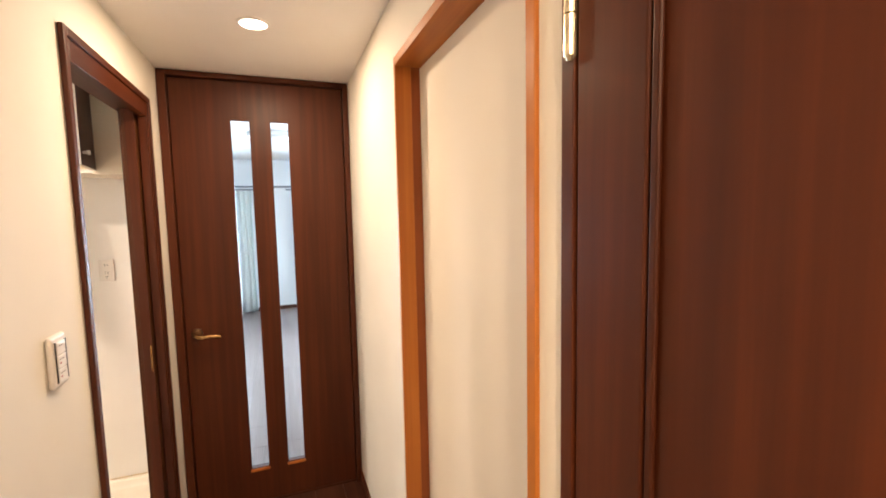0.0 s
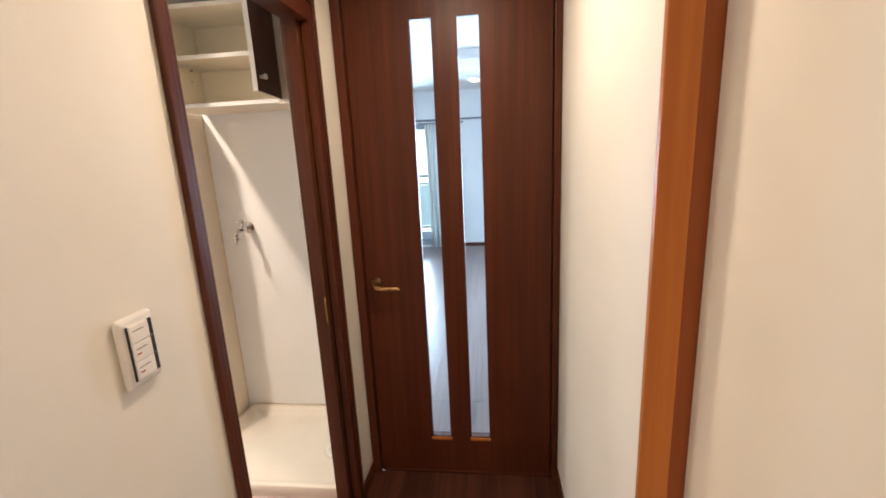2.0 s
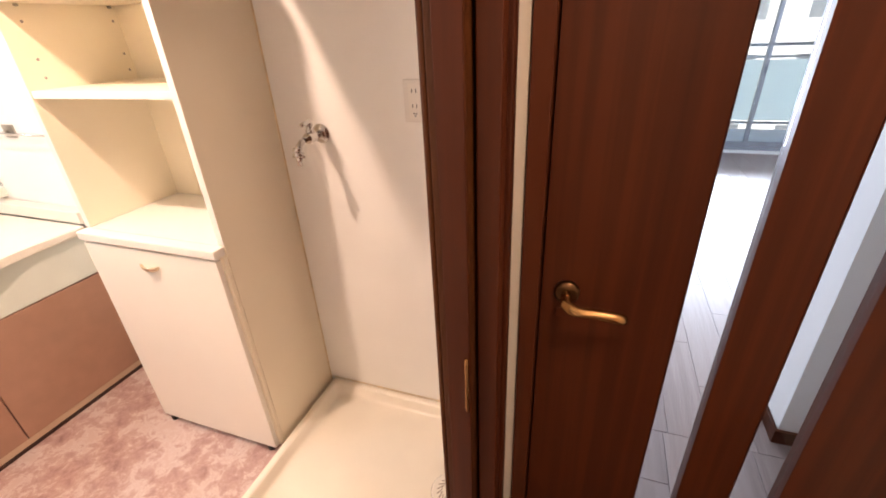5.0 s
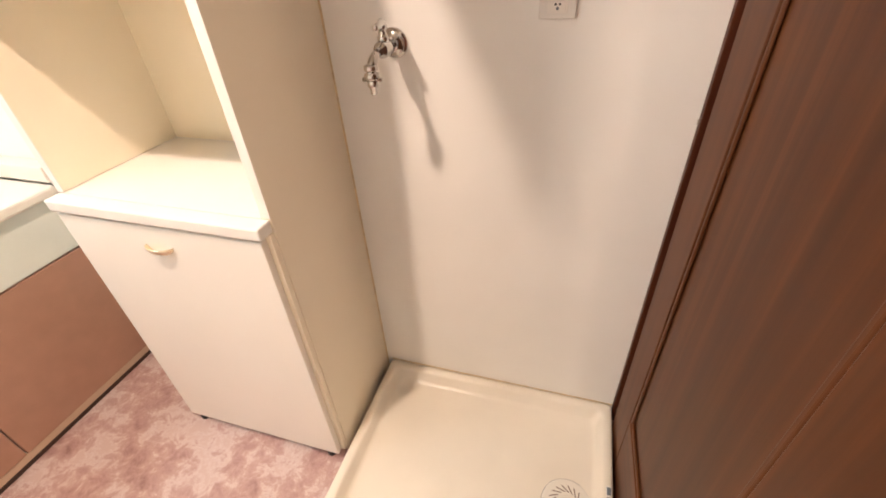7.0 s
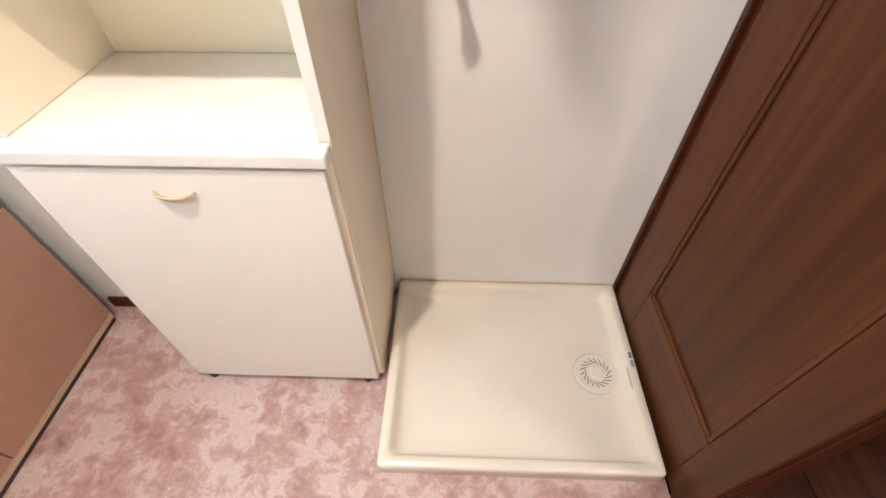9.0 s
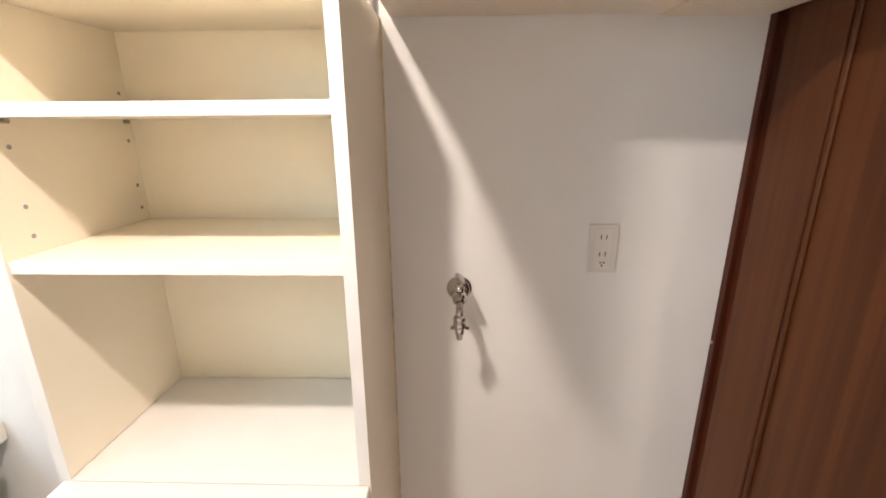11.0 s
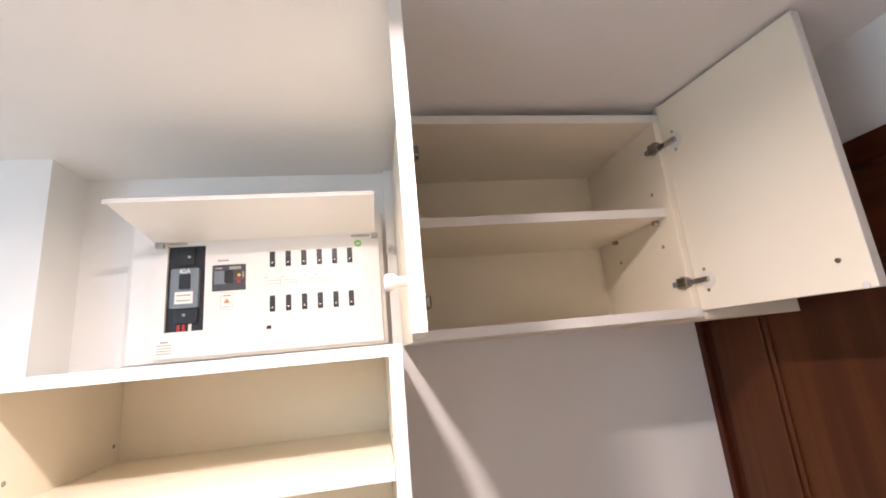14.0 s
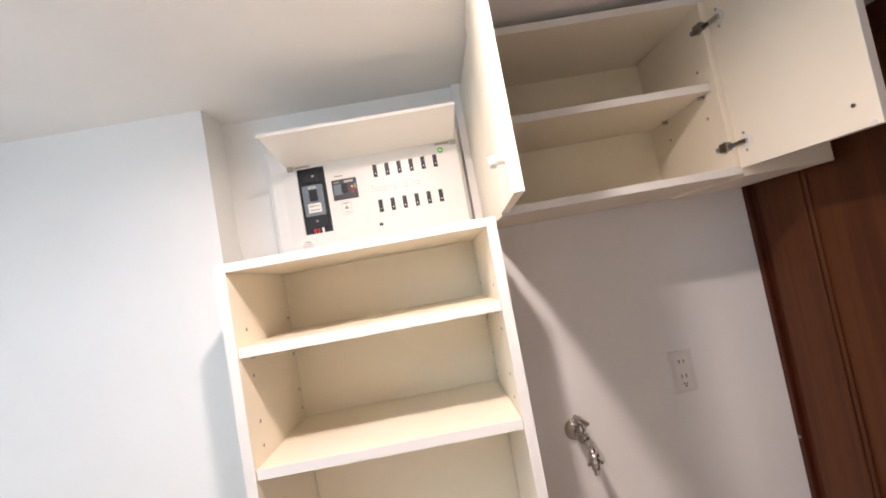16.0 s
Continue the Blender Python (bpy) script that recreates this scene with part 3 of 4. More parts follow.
# ---- washroom: washing machine tray ----
def tray():
    t = thing("washing_machine_tray", (0.40, -0.32, 0), "ivory plastic washing machine tray with round drain", "washing machine tray")
    X0, X1, Y0, Y1, H = 0.003, 0.789, -0.645, -0.002, 0.062
    bm = bmesh.new()

    def ring(inset, z, r, steps=5):
        out = []
        for cx, cy, a0 in ((X1 - inset - r, Y1 - inset - r, 0), (X0 + inset + r, Y1 - inset - r, 90), (X0 + inset + r, Y0 + inset + r, 180), (X1 - inset - r, Y0 + inset + r, 270)):
            for k in range(steps + 1):
                a = radians(a0 + 90 * k / steps)
                out.append(bm.verts.new((cx + r * math.cos(a), cy + r * math.sin(a), z)))
        return out

    rings = [ring(0, 0.0, 0.012), ring(0, H - 0.006, 0.012), ring(0.002, H - 0.002, 0.012), ring(0.006, H, 0.012), ring(0.024, H, 0.018), ring(0.029, H - 0.003, 0.02),
             ring(0.033, H - 0.010, 0.022), ring(0.042, 0.030, 0.028), ring(0.047, 0.0235, 0.03), ring(0.056, 0.020, 0.032), ring(0.10, 0.0185, 0.03)]
    for a, b in zip(rings, rings[1:]):
        for k in range(len(a)):
            bm.faces.new((a[k], a[(k + 1) % len(a)], b[(k + 1) % len(b)], b[k]))
    bm.faces.new(rings[-1])
    bm.faces.new(list(reversed(rings[0])))
    part("basin", bm, PAN_PLASTIC, t, smooth=True)
    dx, dy = 0.670, -0.334
    cover = part("drain_cover", tube([(dx, dy, 0.0186), (dx, dy, 0.022), (dx, dy, 0.0235)], 0.07, 40, [0.070, 0.069, 0.066]), IVORY, t, "round slotted drain cover")
    part("drain_cap", tube([(dx, dy, 0.0235), (dx, dy, 0.028), (dx, dy, 0.030)], 0.02, 24, [0.023, 0.022, 0.017]), IVORY, cover)
    bm = bmesh.new()
    for k in range(18):
        m = Matrix.Translation((dx, dy, 0)) @ Matrix.Rotation(2 * math.pi * k / 18, 4, "Z") @ Matrix.Translation((0.040, 0, 0)) @ Matrix.Rotation(0.75, 4, "Z")
        add_box(bm, (-0.013, 0.013), (-0.0014, 0.0014), (0.0225, 0.0239), m=m)
    part("drain_slots", bm, plain("brown_slot", (0.20, 0.12, 0.08), 0.7), cover)
    bm = bmesh.new()
    for k in range(40):
        a0, a1 = 2 * math.pi * k / 40, 2 * math.pi * (k + 1) / 40
        vs = [bm.verts.new((dx + r * math.cos(a), dy + r * math.sin(a), 0.0190)) for r, a in ((0.0702, a0), (0.0716, a0), (0.0716, a1), (0.0702, a1))]
        bm.faces.new(vs)
    part("cover_seam", bm, PRINT, cover)
    st = part("sticker", box((0.769, 0.785), (-0.335, -0.275), (H, H + 0.0006)), EDGE_WHITE, t, "small printed sticker on the rim")
    part("sticker_print", box((0.772, 0.783), (-0.300, -0.278), (H + 0.0006, H + 0.0009)), GREY_PLASTIC, st)
    part("sticker_print", box((0.772, 0.783), (-0.331, -0.306), (H + 0.0006, H + 0.0009)), PRINT, st)
    part("sticker_print", box((0.757, 0.761), (-0.40, -0.33), (H - 0.005, H - 0.0032)), PRINT, st)


tray()

SEALANT = plain("aged_sealant", (0.74, 0.60, 0.38), 0.6, vary=0.25, scale=30)
tagged(mesh_object("sealant_corner", box((-0.0168, -0.0135), (-0.0035, -0.0003), (0.0, 1.766)), SEALANT), "yellowed sealant line beside the shelf side", "trim", kind="structure")
tagged(mesh_object("sealant_tray", box((0.004, 0.788), (-0.0025, -0.0004), (0.0605, 0.0645)), SEALANT), "yellowed sealant line behind the tray", "trim", kind="structure")

# ---- washroom: tap ----
TX, TZ = 0.153, 1.160
tap = thing("washing_machine_tap", (TX, 0, TZ), "chrome wall tap with lever over the washing machine tray", "tap")


def tap_part(name, rows, parent, sides=20):
    """A turned piece: rows of (y, z, radius) from the wall outwards."""
    return part(name, tube([(TX, 1.13 * y, TZ + z) for y, z, r in rows], 0.01, sides, [r for y, z, r in rows]), CHROME, parent, smooth=True)


tap_part("wall_flange", [(0, 0, 0.030), (-0.003, 0, 0.0315), (-0.006, 0, 0.030), (-0.0065, 0, 0.026), (-0.0095, 0, 0.0255), (-0.011, 0, 0.024), (-0.0115, 0, 0.0185), (-0.016, 0, 0.017), (-0.018, 0, 0.013)], tap, 32)
vb = tap_part("valve_body", [(-0.013, 0, 0.0115), (-0.034, 0, 0.0115), (-0.035, 0, 0.0150), (-0.040, 0, 0.0170), (-0.066, 0, 0.0170), (-0.072, 0, 0.0150), (-0.074, 0, 0.0105), (-0.086, -0.001, 0.0095)], tap)
tap_part("stem", [(-0.053, 0.012, 0.0125), (-0.053, 0.024, 0.0120), (-0.053, 0.025, 0.0085), (-0.053, 0.036, 0.0085), (-0.053, 0.037, 0.0115), (-0.053, 0.044, 0.0110), (-0.053, 0.047, 0.007)], vb)
part("lever", tube([(TX - 0.005, -0.038, TZ + 0.0475), (TX - 0.005, -0.041, TZ + 0.0475), (TX - 0.001, -0.053, TZ + 0.0475), (TX, -0.060, TZ + 0.0475), (TX + 0.002, -0.068, TZ + 0.0475), (TX + 0.007, -0.106, TZ + 0.0465), (TX + 0.0075, -0.109, TZ + 0.0465)],
                    0.006, 14, [0.003, 0.0058, 0.0064, 0.0090, 0.0068, 0.0062, 0.003]), CHROME, vb, "short flat-ended lever of the tap", True)
spout = tap_part("spout", [(-0.084, -0.001, 0.0090), (-0.098, -0.004, 0.0090), (-0.109, -0.011, 0.0092), (-0.117, -0.021, 0.0095), (-0.120, -0.030, 0.0095)], tap)
tap_part("spout_collar", [(-0.120, -0.014, 0.0100), (-0.120, -0.016, 0.0140), (-0.120, -0.024, 0.0145), (-0.120, -0.026, 0.0100), (-0.120, -0.029, 0.0100), (-0.120, -0.031, 0.0150), (-0.120, -0.041, 0.0145), (-0.120, -0.043, 0.0100)], spout)
part("spout_wings", tube([(TX - 0.020, -0.1356, TZ - 0.043), (TX, -0.1356, TZ - 0.040), (TX + 0.020, -0.1356, TZ - 0.043)], 0.0045, 10), CHROME, spout, smooth=True)
tap_part("nozzle", [(-0.120, -0.041, 0.0105), (-0.120, -0.056, 0.0105), (-0.120, -0.058, 0.0075), (-0.120, -0.070, 0.0070), (-0.120, -0.072, 0.0045)], spout)

# ---- washroom: socket ----
so = thing("power_socket", (0.495, 0, 1.263), "white double power socket with earth terminal", "power socket")
part("plate", box((0.460, 0.530), (-0.007, 0.0), (1.203, 1.323), 0.003, 3), WHITE_PLASTIC, so)
part("insert", box((0.476, 0.514), (-0.0085, -0.007), (1.213, 1.313), 0.0006), EDGE_WHITE, so)
for z in (1.292, 1.250):
    for x in (0.488, 0.501):
        part("slot", box((x - 0.0011, x + 0.0011), (-0.0089, -0.0084), (z - 0.0055, z + 0.0055)), BLACK, so)
part("earth_cover", box((0.480, 0.510), (-0.0095, -0.0085), (1.216, 1.234), 0.0005), EDGE_WHITE, so)
part("slot", box((0.489, 0.493), (-0.0099, -0.0094), (1.227, 1.231)), BLACK, so)
part("slot", box((0.497, 0.501), (-0.0099, -0.0094), (1.227, 1.231)), BLACK, so)
part("earth_screw", tube([(0.495, -0.0094, 1.222), (0.495, -0.0099, 1.222)], 0.003, 12), GREY_PLASTIC, so)

# ---- washroom: tall open shelf unit on a base cabinet ----
CX0, CX1 = -0.612, -0.028
TH = 0.022
SX0, SX1, SYF, SYB, SZ0, SZ1 = -0.624, -0.017, -0.345, 0.016, 0.8932, 1.768
base = thing("base_cabinet", ((CX0 + CX1) / 2, -0.19, 0), "cream laundry base cabinet with a tilt-out front", "cabinet")
part("body", box((CX0 + 0.004, SX1 - TH - 0.001), (-0.354, -0.012), (0.045, 0.862), 0.001), CREAM, base)
# near-black block stands in for the shade between cabinet and floor
part("plinth", box((CX0 + 0.02, SX1 - TH - 0.0015), (-0.335, -0.03), (0.0, 0.045)), DARK_SLOT, base, "near-black block for the shaded gap under the cabinet")
fd = part("front_panel", box((CX0, CX1 - 0.002), (-0.380, -0.361), (0.030, 0.852), 0.002), FRONT, base)
hdl = bmesh.new()
nu, nv = 18, 6
grid = [[hdl.verts.new((-0.324 + 0.040 * math.cos(math.pi * a / nu),
                        -0.3802 - 0.021 * math.sin(math.pi * a / nu) * math.cos(math.pi / 2 * b / nv),
                        0.802 - 0.024 * math.sin(math.pi * a / nu) * math.sin(math.pi / 2 * b / nv))) for b in range(nv + 1)] for a in range(nu + 1)]
for a in range(nu):
    for b in range(nv):
        hdl.faces.new((grid[a][b], grid[a + 1][b], grid[a + 1][b + 1], grid[a][b + 1]))
bmesh.ops.remove_doubles(hdl, verts=hdl.verts, dist=1e-5)
bmesh.ops.solidify(hdl, geom=hdl.faces[:], thickness=0.0022)
part("cup_handle", hdl, GOLD, fd, "pale gold half-moon cup handle", True)
part("side_edge", box((CX1 - 0.012, SX1 - 0.001), (-0.3605, -0.3458), (0.030, 0.862), 0.001), CREAM, base)
for x in (CX0 + 0.035, CX1 - 0.04):
    part("caster", tube([(x, -0.364, 0.0), (x, -0.364, 0.018), (x, -0.364, 0.029)], 0.010, 12, [0.014, 0.014, 0.007]), BLACK, base)
wt = thing("cabinet_top", ((CX0 + CX1) / 2, -0.19, 0.862), "cream worktop board on the laundry cabinet", "worktop")
part("board", box((CX0 - 0.004, SX1 - TH - 0.001), (-0.3462, 0.0095), (0.863, 0.892)), EDGE_WHITE, wt)
part("front_edge", box((CX0 - 0.004, SX1 - 0.002), (-0.388, -0.3464), (0.8628, 0.8924), 0.004), EDGE_WHITE, wt)

shelf = thing("shelf_unit", ((CX0 + CX1) / 2, -0.18, 0.897), "cream open shelf unit with two adjustable shelves", "shelf unit")
part("side", box((SX0, SX0 + TH), (SYF + 0.001, SYB), (SZ0, SZ1 - 0.0195), 0.001), CREAM, shelf)
part("side", box((SX1 - TH, SX1), (SYF + 0.001, -0.0012), (0.0, SZ1 - 0.0195), 0.001), CREAM, shelf, "tall cream side panel reaching the floor")
part("top", box((SX0, SX1 - 0.0012), (SYF + 0.001, SYB), (SZ1 - 0.019, SZ1), 0.001), CREAM, shelf)
part("back", box((SX0 + TH, SX1 - TH), (0.010, 0.016), (SZ0, SZ1 - 0.0195)), CREAM_DEEP, shelf)
for nm, x, z in (("edge_band", (SX0, SX0 + TH), (SZ0, SZ1)), ("edge_band", (SX1 - TH, SX1), (SZ0 + 0.001, SZ1)), ("edge_band", (SX0 + TH, SX1 - TH), (SZ1 - 0.019, SZ1))):
    part(nm, box(x, (SYF - 0.0006, SYF + 0.001), z), EDGE_WHITE, shelf)
for z in (1.329, 1.581):
    b = part("shelf", box((SX0 + TH + 0.001, SX1 - TH - 0.001), (SYF + 0.006, 0.009), (z - 0.015, z + 0.006), 0.001), CREAM, shelf)
    part("edge_band", box((SX0 + TH + 0.001, SX1 - TH - 0.001), (SYF + 0.0035, SYF + 0.006), (z - 0.015, z + 0.006)), EDGE_WHITE, b)
for x, s in ((SX0 + TH, 1), (SX1 - TH, -1)):
    for y in (-0.285, -0.012):
        for z in (1.366, 1.418, 1.519, 1.621):
            part("peg_hole", tube([(x - s * 0.001, y, z), (x + s * 0.0008, y, z)], 0.0042, 12), PRINT, shelf)
        for z in (1.309, 1.561):
            part("shelf_pin", tube([(x, y, z), (x + s * 0.010, y, z)], 0.0045, 12), STEEL, shelf)

# ---- washroom: wall cabinet with both doors open ----
OX0, OX1, OYF, OZ0, OZ1 = 0.005, 0.570, -0.306, 1.768, 2.201
DZ1 = 2.217
oc = thing("wall_cabinet", (0.28, -0.17, OZ0), "cream wall cabinet with both doors open and one shelf", "wall cabinet")
part("bottom", box((OX0, OX1), (OYF, -0.002), (OZ0, OZ0 + 0.018), 0.001), CREAM, oc)
part("top", box((OX0, OX1), (OYF, -0.002), (OZ1 - 0.018, OZ1), 0.001), CREAM, oc)
part("side", box((OX0, OX0 + 0.018), (OYF, -0.002), (OZ0 + 0.0182, OZ1 - 0.0182), 0.001), CREAM, oc)
part("side", box((OX1 - 0.018, OX1), (OYF, -0.002), (OZ0 + 0.0182, OZ1 - 0.0182), 0.001), CREAM, oc)
part("back", box((OX0 + 0.018, OX1 - 0.018), (-0.008, -0.003), (OZ0 + 0.0182, OZ1 - 0.0182)), CREAM_DEEP, oc)
part("edge_band", box((OX0, OX1), (OYF - 0.001, OYF), (OZ0, OZ0 + 0.018)), EDGE_WHITE, oc)
part("edge_band", box((OX0, OX1), (OYF - 0.001, OYF), (OZ1 - 0.018, OZ1)), EDGE_WHITE, oc)
os_ = part("shelf", box((OX0 + 0.019, OX1 - 0.019), (-0.286, -0.010), (1.978, 1.996), 0.001), CREAM, oc)
part("edge_band", box((OX0 + 0.019, OX1 - 0.019), (-0.288, -0.286), (1.978, 1.996)), EDGE_WHITE, os_)
for x, s in ((OX0 + 0.018, 1), (OX1 - 0.018, -1)):
    for y in (-0.257, -0.094):
        for z in (1.920, 2.037):
            part("peg_hole", tube([(x - s * 0.001, y, z), (x + s * 0.0008, y, z)], 0.004, 12), PRINT, oc)
        part("shelf_pin", tube([(x, y, 1.972), (x + s * 0.012, y, 1.972)], 0.005, 12), STEEL, oc)
tagged(mesh_object("filler_panel", box((OX1 + 0.001, 0.788), (OYF, OYF + 0.018), (OZ0 - 0.006, WC - 0.001), 0.001), CREAM), "cream filler panel between cabinet and sliding door", "panel", kind="structure")
tagged(mesh_object("filler_base", box((OX1 + 0.001, 0.788), (OYF + 0.0185, -0.002), (OZ0 - 0.006, OZ0 + 0.012), 0.001), CREAM), "cream filler board beside the wall cabinet", "panel", kind="structure")


def cabinet_door(hinge, angle, side, W, z0):
    """A door of width W from height z0 up, turned about its hinge edge; side -1 swings out on the left."""
    m = Matrix.Translation((hinge[0], hinge[1], 0)) @ Matrix.Rotation(radians(angle), 4, "Z")
    T = 0.018
    x = (0, W)
    y = (0, T)
    d = part("door", box(x, y, (z0, DZ1), 0.0012, m=m), CREAM, oc)
    part("edge_band", box((W, W + 0.001), y, (z0, DZ1), m=m), EDGE_WHITE, d)
    inner, sgn = (T, 1) if side < 0 else (0, -1)
    outer = 0 if side < 0 else T
    for z in (OZ0 + 0.068, DZ1 - 0.090):
        cup = part("hinge", tube([m @ Vector((0.028, inner, z)), m @ Vector((0.028, inner + sgn * 0.0010, z))], 0.0165, 24), IVORY, d, "hinge with ivory cup and steel arm")
        part("hinge_arm", box((-0.004, 0.034), tuple(sorted((inner + sgn * 0.0008, inner + sgn * 0.008))), (z - 0.0055, z + 0.0055), 0.0015, m=m), CHROME, cup)
        part("hinge_block", box((-0.027, -0.003), tuple(sorted((inner + sgn * 0.002, inner + sgn * 0.021))), (z - 0.011, z + 0.011), 0.003, m=m), DARK_STEEL, cup, "dark steel hinge body")
        part("hinge_pin", tube([m @ Vector((-0.016, inner + sgn * 0.012, z - 0.0135)), m @ Vector((-0.016, inner + sgn * 0.012, z + 0.0135))], 0.004, 10), STEEL, cup)
        part("hinge_foot", box((-0.040, -0.029), tuple(sorted((inner + sgn * 0.008, inner + sgn * 0.017))), (z - 0.005, z + 0.005), 0.001, m=m), GREY_PLASTIC, cup)
        for dz in (-0.020, 0.020):
            part("screw", tube([m @ Vector((0.026, inner, z + dz)), m @ Vector((0.026, inner + sgn * 0.0012, z + dz))], 0.0032, 10), STEEL, cup)
    part("knob_screw", tube([m @ Vector((W - 0.036, inner, OZ0 + 0.056)), m @ Vector((W - 0.036, inner + sgn * 0.002, OZ0 + 0.056))], 0.0038, 14), CHROME, d)
    part("bumper", tube([m @ Vector((W - 0.013, inner, OZ0 + 0.016)), m @ Vector((W - 0.013, inner + sgn * 0.0015, OZ0 + 0.016))], 0.005, 14), WHITE_PLASTIC, d)
    if side > 0:
        part("outer_face", box((0.0015, W - 0.0015), (T, T + 0.001), (z0 + 0.0015, DZ1 - 0.0015), m=m), DARK_WOOD, d, "dark brown wood-grain outer face")
    kz = OZ0 + 0.068
    o2 = -sgn
    part("knob", tube([m @ Vector((W - 0.036, outer, kz)), m @ Vector((W - 0.036, outer + o2 * 0.014, kz)), m @ Vector((W - 0.036, outer + o2 * 0.016, kz)), m @ Vector((W - 0.036, outer + o2 * 0.026, kz)), m @ Vector((W - 0.036, outer + o2 * 0.028, kz))],
                      0.01, 18, [0.0065, 0.0065, 0.0105, 0.0105, 0.008]), WHITE_PLASTIC, d, "white cylindrical knob", True)


cabinet_door((0.003, -0.308), -94.6, -1, 0.272, 1.772)
cabinet_door((0.566, -0.308), -81.5, 1, 0.279, 1.780)

# ---- washroom: breaker panel with its lid up ----
bp = thing("breaker_panel", (-0.25, -0.02, 1.78), "white household breaker panel with its lid lifted", "breaker panel")
BF = -0.116
bm = bmesh.new()
prof = [(-0.500, -0.003), (-0.500, -0.070), (-0.490, -0.088), (-0.462, -0.094), (-0.050, -0.094), (-0.020, -0.090), (-0.012, -0.070), (-0.012, -0.003)]
lo = [bm.verts.new((x, y, 1.7685)) for x, y in prof]
hi = [bm.verts.new((x, y, 2.045)) for x, y in prof]
for k in range(len(prof)):
    bm.faces.new((lo[k], lo[(k + 1) % len(prof)], hi[(k + 1) % len(prof)], hi[k]))
bm.faces.new(lo)
bm.faces.new(hi)
part("housing", bm, WHITE_PLASTIC, bp)
face = part("face_plate", panel_with_holes((-0.440, -0.022), (1.774, 2.000), [(-0.424, -0.356, 1.822, 1.988), (-0.343, -0.281, 1.894, 1.946)], BF, -0.0945), WHITE_PLASTIC, bp)
part("main_recess", box((-0.424, -0.356), (-0.0985, -0.0945), (1.822, 1.988)), BLACK, bp, "black recess of the main breaker")
mb = part("main_breaker", box((-0.416, -0.366), (-0.124, -0.0988), (1.866, 1.943), 0.003), GREY_PLASTIC, bp, "grey 40 A main breaker")
part("breaker_block", box((-0.408, -0.368), (-0.114, -0.0988), (1.836, 1.8655), 0.003), BLACK, mb)
part("screw", tube([(-0.391, -0.114, 1.853), (-0.391, -0.1165, 1.853)], 0.003, 10), STEEL, mb)
part("screw", tube([(-0.386, -0.110, 1.966), (-0.386, -0.1125, 1.966)], 0.003, 10), STEEL, mb)
part("breaker_block", box((-0.411, -0.376), (-0.110, -0.0988), (1.9505, 1.984), 0.003), BLACK, mb)
part("toggle", box((-0.400, -0.380), (-0.131, -0.1242), (1.902, 1.931), 0.002), BLACK, mb)
part("rating_label", box((-0.407, -0.375), (-0.1246, -0.1241), (1.874, 1.897)), EDGE_WHITE, mb)
for z in (1.879, 1.889):
    part("label_line", box((-0.404, -0.379), (-0.1249, -0.1246), (z, z + 0.0022)), PRINT, mb)
for x, mat in ((-0.401, RED), (-0.392, RED), (-0.381, EDGE_WHITE)):
    part("wire", tube([(x, -0.102, 1.8232), (x, -0.104, 1.829), (x, -0.102, 1.836)], 0.003, 10), mat, mb)
tx = bpy.data.curves.new("rating_text", "FONT")
tx.body, tx.size, tx.align_x, tx.extrude = "40A", 0.013, "CENTER", 0.0002
tob = new("rating_text", tx)
dg = bpy.context.evaluated_depsgraph_get()
tme = bpy.data.meshes.new_from_object(tob.evaluated_get(dg))
bpy.data.objects.remove(tob)
tme.transform(pose(-0.3910, -0.1243, 1.9325, 90, 0, 0))
tme.materials.clear()
tme.materials.append(EDGE_WHITE)
rt = new("rating_text", tme)
rt.parent, rt.matrix_parent_inverse = mb, parent_world(mb).inverted()
lb = part("leakage_breaker", box((-0.3425, -0.2815), (-0.114, -0.0946), (1.8945, 1.9455), 0.001), plain("charcoal_plastic", (0.055, 0.058, 0.066), 0.4), bp, "charcoal earth leakage breaker with amber button")
part("name_plate", box((-0.339, -0.318), (-0.1146, -0.1139), (1.908, 1.934)), GREY_PLASTIC, lb)
part("toggle", box((-0.320, -0.305), (-0.124, -0.1141), (1.910, 1.934), 0.002), BLACK, lb)
part("test_button", tube([(-0.294, -0.1139, 1.924), (-0.294, -0.1165, 1.924)], 0.0030, 14), YELLOW, lb, "amber test button")
part("reset_button", tube([(-0.294, -0.1139, 1.911), (-0.294, -0.1165, 1.911)], 0.0030, 14), RED, lb, "red button")
part("print_bar", box((-0.338, -0.325), (-0.1146, -0.1139), (1.938, 1.941)), PRINT, lb)
part("print_bar", box((-0.312, -0.290), (-0.1146, -0.1139), (1.936, 1.942)), STEEL, lb)
part("print_bar", box((-0.301, -0.286), (-0.1146, -0.1139), (1.916, 1.9175)), RED, lb)
part("print_bar", box((-0.288, -0.285), (-0.1146, -0.1139), (1.919, 1.931)), PRINT, lb)
for i in range(6):
    for z in (1.936, 1.847):
        x = -0.2315 + i * 0.0302
        s_ = part("branch_breaker", box((x - 0.0052, x + 0.0052), (BF - 0.0020, BF - 0.0002), (z, z + 0.0315), 0.0006), BLACK, face, "small black branch breaker switch")
        part("lever", box((x - 0.0038, x + 0.0038), (BF - 0.0065, BF - 0.0021), (z + 0.004, z + 0.014), 0.001), BLACK, s_)
        part("mark", box((x - 0.0012, x + 0.0012), (BF - 0.0069, BF - 0.0064), (z + 0.007, z + 0.0095)), EDGE_WHITE, s_)
part("blank_slot", box((-0.2425, -0.2335), (BF - 0.0006, BF - 0.0001), (1.814, 1.821)), BLACK, face)
